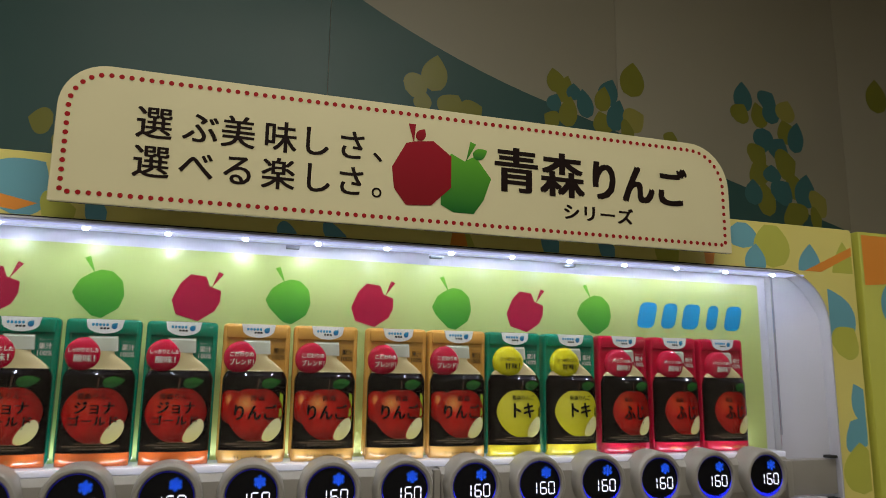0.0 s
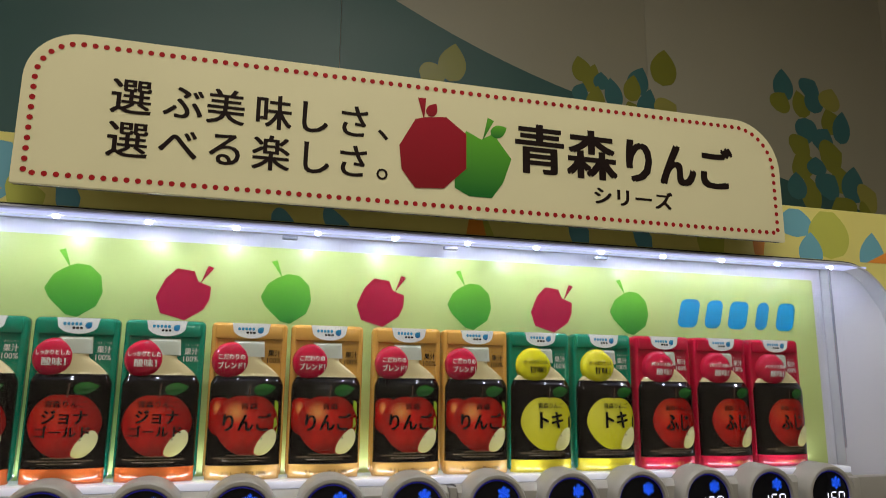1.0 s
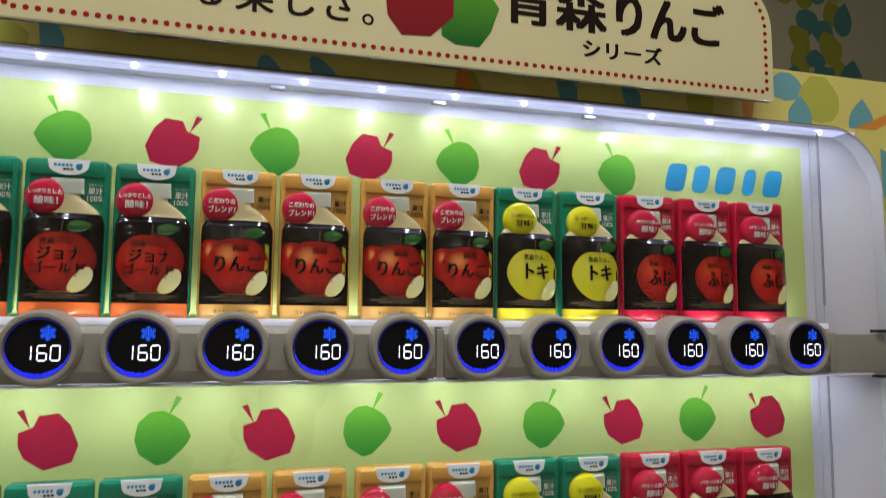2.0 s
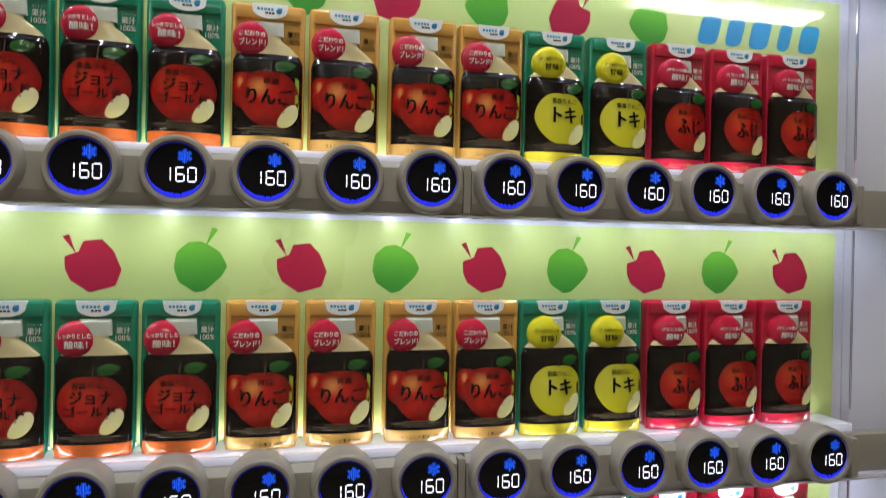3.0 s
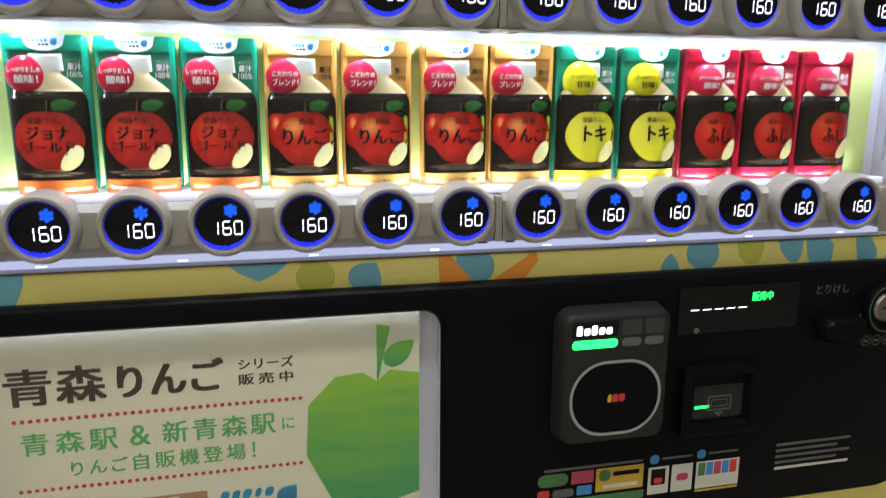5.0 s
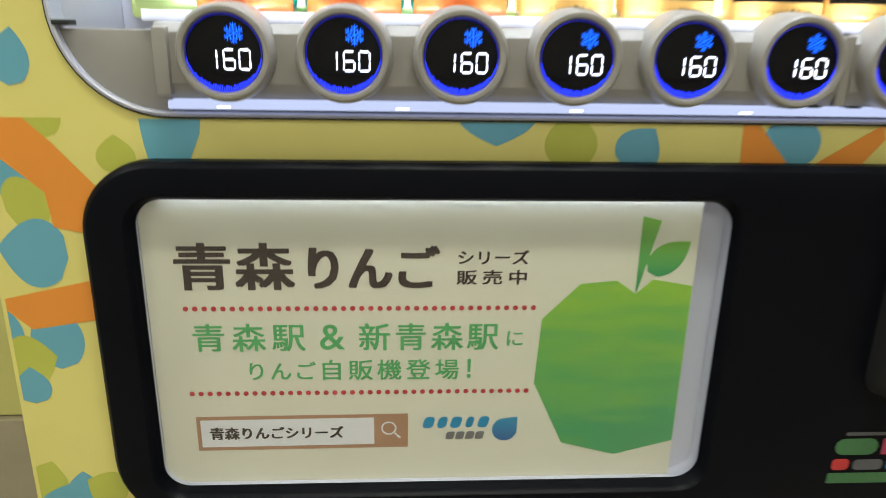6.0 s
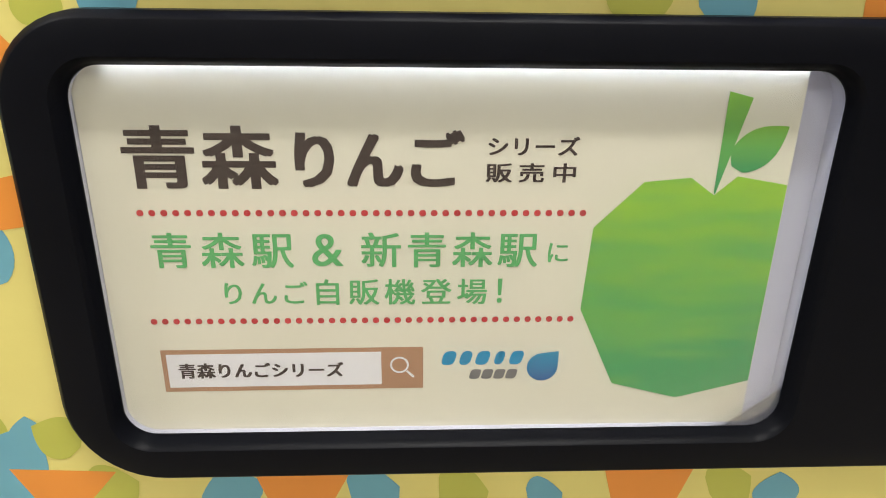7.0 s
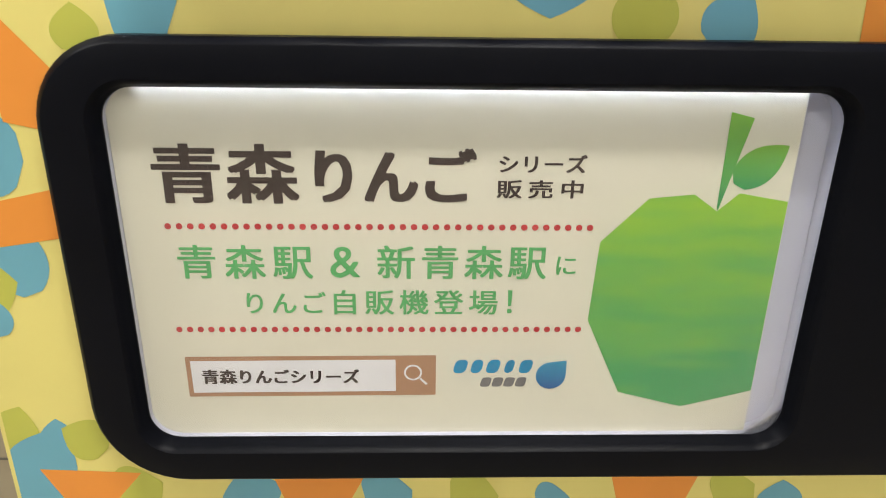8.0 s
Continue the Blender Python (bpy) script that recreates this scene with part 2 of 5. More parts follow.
M_SYELLOW = material("sticker_yellow", (0.50, 0.32, 0.03), 0.4, vary=0.1)
M_SBLUE = material("sticker_blue", (0.04, 0.20, 0.50), 0.4, vary=0.1)
M_SWHITE = material("sticker_white", (0.50, 0.50, 0.47), 0.4, vary=0.1)
M_SRED = material("sticker_red", (0.48, 0.03, 0.03), 0.4, vary=0.1)

# ---------------------------------------------------------------- geometry helpers


def rr(x0, x1, z0, z1, r, inset=0.0, n=6):
    """Rounded rectangle as (x, z); r: one radius, or top left, top right, bottom right, bottom left."""
    rs = r if isinstance(r, tuple) else (r, r, r, r)
    x0, x1, z0, z1 = x0 + inset, x1 - inset, z0 + inset, z1 - inset
    out = []
    for (cx, sx, cz, sz, a0), rad in zip(((x0, 1, z1, -1, 180), (x1, -1, z1, -1, 90), (x1, -1, z0, 1, 0), (x0, 1, z0, 1, -90)), rs):
        q = max(rad - inset, 0.0005)
        for i in range(n + 1):
            a = radians(a0 - 90 * i / n)
            out.append((cx + sx * q + q * math.cos(a), cz + sz * q + q * math.sin(a)))
    return out


def circle(cx, cz, r, n=32, ry=None):
    return [(cx + r * math.cos(2 * math.pi * i / n), cz + (ry or r) * math.sin(2 * math.pi * i / n)) for i in range(n)]


def loft(bm, loops, cap0=True, cap1=True, close=False):
    """Skin between loops of equal length, each a pair of (x, z) points and a y."""
    rows = [[bm.verts.new((x, y, z)) for x, z in pts] for pts, y in loops]
    pairs = list(zip(rows, rows[1:])) + ([(rows[-1], rows[0])] if close else [])
    for a, b in pairs:
        n = len(a)
        for i in range(n):
            bm.faces.new((a[i], a[(i + 1) % n], b[(i + 1) % n], b[i]))
    if cap0 and not close:
        bm.faces.new(rows[0])
    if cap1 and not close:
        bm.faces.new(rows[-1])
    return bm


def slab(pts, y0, y1, soft=0.0, bm=None):
    """A plate of that outline from y0 (front) to y1, its front edge eased when it is a rounded shape."""
    bm = bm or bmesh.new()
    if soft:
        cx, cz = sum(p[0] for p in pts) / len(pts), sum(p[1] for p in pts) / len(pts)
        w = max(abs(p[0] - cx) for p in pts)
        h = max(abs(p[1] - cz) for p in pts)
        small = [(cx + (x - cx) * (1 - soft / w), cz + (z - cz) * (1 - soft / h)) for x, z in pts]
        loft(bm, [(small, y0), (pts, y0 + soft), (pts, y1)])
    else:
        loft(bm, [(pts, y0), (pts, y1)])
    return bm


def box(x0, x1, y0, y1, z0, z1, bm=None, bevel=0.0):
    bm = bm or bmesh.new()
    made = bmesh.ops.create_cube(bm, size=1)["verts"]
    for v in made:
        v.co = ((x0 + x1) / 2 + v.co.x * (x1 - x0), (y0 + y1) / 2 + v.co.y * (y1 - y0), (z0 + z1) / 2 + v.co.z * (z1 - z0))
    if bevel:
        edges = list({e for v in made for e in v.link_edges})
        bmesh.ops.bevel(bm, geom=edges, offset=bevel, segments=2, affect="EDGES", profile=0.6)
    return bm


def sheet(bm, pts, y):
    """A printed flat patch."""
    bm.faces.new([bm.verts.new((x, y, z)) for x, z in pts])
    return bm


def mesh_of(name, bm, mat, smooth=35, outward=True):
    if outward:
        bmesh.ops.recalc_face_normals(bm, faces=bm.faces)
    me = bpy.data.meshes.new(name)
    bm.to_mesh(me)
    bm.free()
    me.materials.append(mat)
    if smooth:
        me.shade_smooth()
        me.set_sharp_from_angle(angle=radians(smooth))
    return me


def part(name, bm, mat, parent=None, label="", smooth=35, outward=True):
    ob = new(name, mesh_of(name, bm, mat, smooth, outward))
    ob.parent = parent
    return tagged(ob, label)


def print_part(name, bm, mat, parent=None, label=""):
    """A flat print, faced towards the street side (-y)."""
    for f in bm.faces:
        f.normal_update()
        if f.normal.y > 0:
            f.normal_flip()
    return part(name, bm, mat, parent, label, smooth=0, outward=False)


def structure(name, bm, mat, label, smooth=0):
    return tagged(part(name, bm, mat, None, label, smooth), category=name.split("_")[0], kind="structure")


LETTERS = {}


def letters(body, gap=1.0):
    """Outline of a line of writing as a flat mesh."""
    key = (body, gap)
    if key not in LETTERS:
        c = bpy.data.curves.new("writing", "FONT")
        c.body, c.space_character, c.resolution_u = body, gap, 3
        o = new("writing", c)
        bpy.context.view_layer.update()
        me = bpy.data.meshes.new_from_object(o.evaluated_get(bpy.context.evaluated_depsgraph_get()))
        LETTERS[key] = ([(v.co.x, v.co.y) for v in me.vertices], [tuple(p.vertices) for p in me.polygons])
        bpy.data.objects.remove(o)
        bpy.data.meshes.remove(me)
    return LETTERS[key]


def lettering(name, body, x0, x1, z0, z1, y, mat, parent, bold=0.0, gap=1.0, lay=None, label=""):
    """A line of writing that fills the given width and height; lay(x, z) gives its depth on a curved face.
    bold: how much the strokes are widened, in parts of a letter's height."""
    co, faces = letters(body, gap)
    ax, bx_ = min(c[0] for c in co), max(c[0] for c in co)
    az, bz = min(c[1] for c in co), max(c[1] for c in co)
    b = bold * (z1 - z0)
    steps = [(0, 0)] if not b else [(-b, -b / 2), (b, -b / 2), (-b, b / 2), (b, b / 2), (0, 0)]
    verts, polys = [], []
    for i, (dx, dz) in enumerate(steps):
        polys += [tuple(v + len(verts) for v in f) for f in faces]
        for u, v in co:
            x = x0 + b + (u - ax) / (bx_ - ax) * (x1 - x0 - 2 * b) + dx
            z = z0 + b / 2 + (v - az) / (bz - az) * (z1 - z0 - b) + dz
            verts.append((x, (lay(x, z) if lay else y) - 0.00002 * i, z))
    me = bpy.data.meshes.new(name)
    me.from_pydata(verts, [], polys)
    me.materials.append(mat)
    ob = new(name, me)
    ob.parent = parent
    return tagged(ob, label)


def characters(name, body, centres, zmid, em, y, mat, parent, bold=0.0, label=""):
    """Characters set one by one at the given centres, in their natural proportions."""
    for ch, cx in zip(body, centres):
        co, _ = letters(ch)
        w = max(c[0] for c in co) - min(c[0] for c in co)
        lo, hi = min(c[1] for c in co), max(c[1] for c in co)
        lettering(name, ch, cx - w * em / 2, cx + w * em / 2, zmid + (lo - 0.37) * em, zmid + (hi - 0.37) * em, y, mat, parent, bold, label=label)


def leaf_outline(x, z, w, h, turn, n=12):
    """A broad leaf with a round base and a pointed tip, turned clockwise."""
    side = []
    for i in range(n + 1):
        t = i / n
        side.append((w / 2 * max(0.0, math.sin(math.pi * t ** 0.8)) ** (0.5 + 0.4 * t), (t - 0.5) * h))
    pts = side[:-1] + [(0, h / 2)] + [(-a, b) for a, b in reversed(side[1:-1])]
    c, s = math.cos(radians(-turn)), math.sin(radians(-turn))
    return [(x + a * c - b * s, z + a * s + b * c) for a, b in pts]


def clip(pts, axis, limit, keep_above):
    """The part of an outline on one side of a line."""
    out = []
    inside = lambda p: (p[axis] >= limit) == keep_above
    for a, b in zip(pts, pts[1:] + pts[:1]):
        if inside(a):
            out.append(a)
        if inside(a) != inside(b):
            t = (limit - a[axis]) / (b[axis] - a[axis])
            out.append((a[0] + (b[0] - a[0]) * t, a[1] + (b[1] - a[1]) * t))
    return out


RED_CUT = [(-0.15, 0.50), (0.17, 0.46), (0.25, 0.26), (0.49, 0.17), (0.48, -0.07), (0.38, -0.28), (0.05, -0.50), (-0.40, -0.37), (-0.50, -0.07), (-0.35, 0.29)]
GREEN_CUT = [(0.49, 0.02), (0.36, 0.28), (0.18, 0.41), (-0.02, 0.50), (-0.25, 0.47), (-0.45, 0.28), (-0.50, -0.03), (-0.41, -0.29), (-0.10, -0.50), (0.09, -0.46), (0.40, -0.16)]
RED_STEM = [(0.29, 0.22), (0.42, 0.58), (0.53, 0.54)]
GREEN_STEM = [(0.07, 0.38), (0.31, 0.73), (0.20, 0.77)]


def cut_apple(bm, x, z, w, h, mirror, red, y):
    """Paper-cut apple with straight facets and a stem that leans to the mirror side."""
    sheet(bm, [(x + mirror * a * w, z + b * h) for a, b in (RED_CUT if red else GREEN_CUT)], y)
    sheet(bm, [(x + mirror * a * w, z + b * h) for a, b in (RED_STEM if red else GREEN_STEM)], y - 0.0001)
    return bm

# ---------------------------------------------------------------- the room
WALL_Y = 0.59


def hill(x):
    """Height of the printed hill's edge along the wall."""
    if x < 0:
        return 2.388 - 0.60 * x
    return 2.388 - 0.52 * x + 0.3 * x * x if x < 0.433 else 2.2195 - 0.275 * (x - 0.433)


structure("wall_back", box(-4, 5, WALL_Y + 0.012, WALL_Y + 0.2, 0, CEIL), M_GROUT, "back wall carrying printed mural panels")
wall = bpy.data.objects["wall_back"]
seams = [-4.0] + [-0.07 + 0.687 * i for i in range(-5, 8)] + [5.0]
for xa, xb in zip(seams, seams[1:]):
    a, b = xa + 0.0003, xb - 0.0003
    part("wall_panel", box(a, b, WALL_Y, WALL_Y + 0.0115, 1.0, CEIL, bevel=0.0003), M_WALLGREY, wall, "smooth greige wall panel")
    part("lower_panel", box(a, b, WALL_Y, WALL_Y + 0.0115, 0.30, 0.997), M_DADO, wall, "pale yellow-green lower wall panel")
    xs = [a + 0.0003 + (b - a - 0.0006) * i / 12 for i in range(13)]
    top = [(x, min(hill(x), CEIL - 0.002)) for x in xs]
    print_part("hill_print", sheet(bmesh.new(), [(xs[0], 1.001)] + top + [(xs[-1], 1.001)], WALL_Y - 0.0005), M_TEAL, wall, "dark teal printed hill")
structure("skirting", box(-4, 5, WALL_Y - 0.012, WALL_Y + 0.0115, 0, 0.296, bevel=0.002), M_SKIRT, "beige tiled skirting along the wall")
structure("trim_skirting", box(-4, 5, WALL_Y - 0.0135, WALL_Y - 0.0121, 0.118, 0.122), M_GROUT, "dark joint line in the skirting")
structure("wall_left", box(-4.2, -4, -5, 0.8, 0, CEIL), M_ROOM, "plain off-white side wall")
structure("wall_right", box(5, 5.2, -5, 0.8, 0, CEIL), M_ROOM, "plain off-white side wall")
structure("wall_front", box(-4.2, 5.2, -5.2, -5, 0, CEIL), M_ROOM, "plain off-white wall across the hall")
structure("ceiling", box(-4.2, 5.2, -5.2, 0.8, CEIL, CEIL + 0.1), M_CEIL, "plain white ceiling")
floor = structure("floor", box(-4.2, 5.2, -5.2, 0.8, -0.1, -0.003), M_GROUT, "floor of square beige tiles")
tile_mesh = mesh_of("tile", box(-0.298, 0.298, -0.298, 0.298, -0.02, 0.0, bevel=0.002), M_TILE, 0)
for i in range(15):
    for j in range(9):
        t = new("tile", tile_mesh)
        t.parent, t.location = floor, (-4.0 + 0.6 * i, 0.28 - 0.6 * j, 0)

MURAL = {"B": (M_MURAL_B, "dark blue leaf print"), "O": (M_MURAL_O, "olive leaf print"), "G": (M_MURAL_G, "lime leaf print")}
WRAP = {"B": (M_BLUE, "sky-blue leaf print"), "G": (M_LIME, "lime-green leaf print"), "O": (M_ORANGE, "orange branch print")}
FACE = 0.03
MX0, MX1, MTOP = -0.663, 0.667, 1.83
WX0, WX1, WZ0, WZ1 = -0.592, 0.606, 0.888, 1.757
depth_step = [0]


def on_wrap(pts, colour):
    """Print an outline on the machine's front, clear of its window and edges."""
    x, z = sum(p[0] for p in pts) / len(pts), sum(p[1] for p in pts) / len(pts)
    pts = clip(clip(pts, 0, MX0 + 0.004, True), 0, MX1 - 0.004, False)
    pts = clip(pts, 1, MTOP - 0.004, False)
    if z > WZ1 - 0.01:
        pts = clip(pts, 1, WZ1 + 0.004, True)
    elif z < WZ0 + 0.01:
        pts = clip(pts, 1, WZ0 - 0.004, False)
    elif x > 0.55:
        pts = clip(pts, 0, WX1 + 0.004, True)
    else:
        pts = clip(pts, 0, WX0 - 0.004, False)
    depth_step[0] += 1
    if len(pts) > 2:
        print_part("branch_print" if colour == "O" else "leaf_print", sheet(bmesh.new(), pts, FACE - 0.00012 - 0.000003 * depth_step[0]), WRAP[colour][0], front, WRAP[colour][1])


def leaf(where, colour, x, z, w, h, turn):
    pts = leaf_outline(x, z, w, h, turn)
    if where is WRAP:
        on_wrap(pts, colour)
    else:
        depth_step[0] += 1
        print_part("leaf_print", sheet(bmesh.new(), pts, WALL_Y - 0.0006 - 0.000004 * depth_step[0]), where[colour][0], wall, where[colour][1])


mural, wrap, B, O, G = MURAL, WRAP, "B", "O", "G"
leaf(mural, O, 0.453, 2.276, 0.048, 0.061, -15)
leaf(mural, O, 0.477, 2.258, 0.041, 0.070, 15)
leaf(mural, B, 0.500, 2.254, 0.039, 0.042, 0)
leaf(mural, B, 0.449, 2.222, 0.038, 0.044, 20)
leaf(mural, O, 0.485, 2.204, 0.047, 0.077, 10)
leaf(mural, O, 0.441, 2.180, 0.048, 0.041, -60)
leaf(mural, B, 0.528, 2.229, 0.044, 0.072, -10)
leaf(mural, B, 0.592, 2.266, 0.053, 0.071, 20)
leaf(mural, O, 0.576, 2.247, 0.043, 0.065, 10)
leaf(mural, O, 0.658, 2.307, 0.068, 0.090, 5)
leaf(mural, O, 0.574, 2.188, 0.055, 0.058, -20)
leaf(mural, B, 0.611, 2.211, 0.049, 0.082, 15)
leaf(mural, G, 0.660, 2.206, 0.065, 0.060, 60)
leaf(mural, O, 0.641, 2.171, 0.068, 0.036, 80)
leaf(mural, O, 0.760, 2.173, 0.042, 0.034, 20)
leaf(mural, B, 0.982, 2.309, 0.058, 0.083, 0)
leaf(mural, O, 0.971, 2.265, 0.060, 0.055, 30)
leaf(mural, O, 1.029, 2.266, 0.051, 0.071, -15)
leaf(mural, B, 1.060, 2.311, 0.067, 0.053, 40)
leaf(mural, B, 1.068, 2.281, 0.055, 0.069, 0)
leaf(mural, G, 1.116, 2.288, 0.064, 0.062, 20)
leaf(mural, O, 1.113, 2.230, 0.062, 0.068, -20)
leaf(mural, B, 1.143, 2.219, 0.052, 0.086, 10)
leaf(mural, B, 1.038, 2.199, 0.064, 0.067, 180)
leaf(mural, B, 1.085, 2.183, 0.066, 0.064, 30)
leaf(mural, O, 1.017, 2.160, 0.071, 0.057, 50)
leaf(mural, O, 1.019, 2.113, 0.074, 0.065, -30)
leaf(mural, B, 1.058, 2.114, 0.057, 0.047, 0)
leaf(mural, O, 1.105, 2.143, 0.088, 0.067, 70)
leaf(mural, O, 1.125, 2.088, 0.058, 0.075, -15)
leaf(mural, B, 1.160, 2.077, 0.067, 0.094, 10)
leaf(mural, O, 1.034, 2.047, 0.057, 0.091, -10)
leaf(mural, B, 1.087, 2.070, 0.075, 0.066, 40)
leaf(mural, G, 1.202, 2.049, 0.078, 0.055, 60)
leaf(mural, O, 1.123, 2.014, 0.087, 0.065, -30)
leaf(mural, O, 1.190, 2.005, 0.070, 0.036, 80)
leaf(mural, B, 0.997, 2.061, 0.055, 0.067, 0)
leaf(mural, O, 1.435, 2.373, 0.076, 0.099, 0)
leaf(mural, O, 0.161, 2.249, 0.060, 0.086, 8)
leaf(mural, O, 0.121, 2.217, 0.059, 0.059, 60)
leaf(mural, O, 0.201, 2.179, 0.068, 0.060, 30)
leaf(mural, O, 0.248, 2.173, 0.058, 0.053, 60)
leaf(mural, O, 0.134, 2.183, 0.041, 0.046, 0)
leaf(mural, O, -0.583, 2.046, 0.052, 0.041, -80)
leaf(mural, O, -0.546, 2.005, 0.045, 0.030, 70)

fixture = tagged(new("ceiling_light"), "slim white ceiling light with a glowing diffuser", "ceiling light", "ceiling lights")
part("frame", loft(bmesh.new(), [(rr(-0.64, 0.64, -0.15, 0.15, 0.01), 0.0), (rr(-0.64, 0.64, -0.15, 0.15, 0.01), 0.06), (rr(-0.61, 0.61, -0.12, 0.12, 0.01), 0.06), (rr(-0.61, 0.61, -0.12, 0.12, 0.01), 0.02)], True, True), M_CEIL, fixture)
part("diffuser", slab(rr(-0.605, 0.605, -0.115, 0.115, 0.01), 0.03, 0.05), M_TUBE, fixture, "glowing white diffuser")
for i, (lx, ly) in enumerate(LAMPS):
    m = pose(lx, ly, CEIL, 270, 0, 0)
    if i:
        copy_thing(fixture, m)
    else:
        fixture.matrix_basis = m

# ---------------------------------------------------------------- the juice vending machine
machine = tagged(new("vending_machine"), "juice vending machine wrapped in yellow vinyl with leaf prints", "vending machine")
PITCH, SHIFT = 0.083, -0.0078
ROWS = (1.4745, 1.1625, 0.934)       # heights of the button centres
DECK = (0.0276, 0.0304, 0.0280)      # top of each shelf over its buttons
PANEL_Y = 0.085


def bx(k):
    return PITCH * (k - 5.5) + SHIFT


# cabinet shell behind the door
bm = bmesh.new()
box(MX0, MX0 + 0.02, 0.052, 0.575, 0.04, MTOP, bm)
box(MX1 - 0.02, MX1, 0.052, 0.575, 0.04, MTOP, bm)
box(MX0 + 0.021, MX1 - 0.021, 0.555, 0.575, 0.04, MTOP, bm)
box(MX0 + 0.021, MX1 - 0.021, 0.052, 0.554, MTOP - 0.02, MTOP, bm)
box(MX0 + 0.021, MX1 - 0.021, 0.052, 0.554, 0.04, 0.06, bm)
part("cabinet", bm, M_WRAP, machine, "yellow vinyl-wrapped steel cabinet", smooth=0)
for fx in (MX0 + 0.08, MX1 - 0.08):
    for fy in (0.12, 0.5):
        part("foot", slab(circle(0, 0, 0.03, 16), 0, 0.045), M_GASKET, machine).matrix_basis = pose(fx, fy, 0, -90, 0, 0) @ pose(0, -0.045, 0)

SEAM = 0.832
AX0, AX1, AZ0, AZ1 = -0.5490, -0.0695, 0.560, 0.8222
hole = rr(WX0, WX1, WZ0, WZ1, 0.078, n=8)
door = lambda i: rr(MX0, MX1, SEAM, MTOP, (0.006, 0.006, 0.001, 0.001), i, n=8)
front = part("front_panel", loft(bmesh.new(), [(door(0), 0.051), (door(0), FACE + 0.001), (door(0.0008), FACE), (hole, FACE), (hole, 0.051)], close=True), M_WRAP, machine, "yellow vinyl front door around the display window", smooth=30)
door = lambda i: rr(MX0, MX1, 0.06, SEAM, (0.001, 0.001, 0.006, 0.006), i, n=8)
hole = rr(AX0 - 0.004, AX1 + 0.004, AZ0 - 0.004, AZ1 + 0.004, 0.02, n=8)
part("lower_panel", loft(bmesh.new(), [(door(0), 0.051), (door(0), FACE + 0.001), (door(0.0008), FACE), (hole, FACE), (hole, 0.051)], close=True), M_WRAP, machine, "yellow vinyl lower front panel", smooth=30)
part("window_trim", loft(bmesh.new(), [(rr(WX0, WX1, WZ0, WZ1, 0.078, i, n=12), y) for i, y in ((-0.0022, FACE - 0.0008), (-0.0016, FACE - 0.0035), (0.0004, FACE - 0.0042), (0.0016, FACE - 0.003), (0.0018, 0.05), (-0.0022, 0.05))], close=True), M_WHITE, machine, "thin white window trim")
part("window_gasket", loft(bmesh.new(), [(rr(WX0, WX1, WZ0, WZ1, 0.078, i, n=12), y) for i, y in ((-0.0034, FACE - 0.0004), (-0.0034, FACE - 0.0014), (-0.0023, FACE - 0.0014), (-0.0023, FACE - 0.0004))], close=True), M_GASKET, machine, "thin dark line round the window")

# the niche behind the window
NX0, NX1 = -0.562, 0.548
for pts in ([(NX1, 0.087), (WX1 + 0.002, 0.040), (WX1 + 0.002, 0.052), (NX1, 0.099)], [(NX0, 0.087), (WX0 - 0.002, 0.040), (WX0 - 0.002, 0.052), (NX0, 0.099)]):
    bm = bmesh.new()
    lo = [bm.verts.new((x, y, WZ0 - 0.02)) for x, y in pts]
    hi = [bm.verts.new((x, y, WZ1 + 0.01)) for x, y in pts]
    for i in range(4):
        bm.faces.new((lo[i], lo[(i + 1) % 4], hi[(i + 1) % 4], hi[i]))
    bm.faces.new(lo)
    bm.faces.new(hi)
    part("niche_side", bm, M_WHITE, machine, "white slanted side lining of the window", smooth=0)
part("niche_back", box(NX0, NX1, 0.089, 0.096, WZ0 - 0.02, WZ1 + 0.01), M_LILAC, machine, "lilac-white rear lining", smooth=0)
part("niche_top", box(WX0 - 0.004, WX1 + 0.004, 0.0515, 0.1, WZ1 + 0.002, WZ1 + 0.014), M_LILAC, machine, "white lining over the top shelf", smooth=0)

# printed back panels, one behind each shelf
TOPS = (WZ1 - 0.014, ROWS[0] - 0.040, ROWS[1] - 0.040)
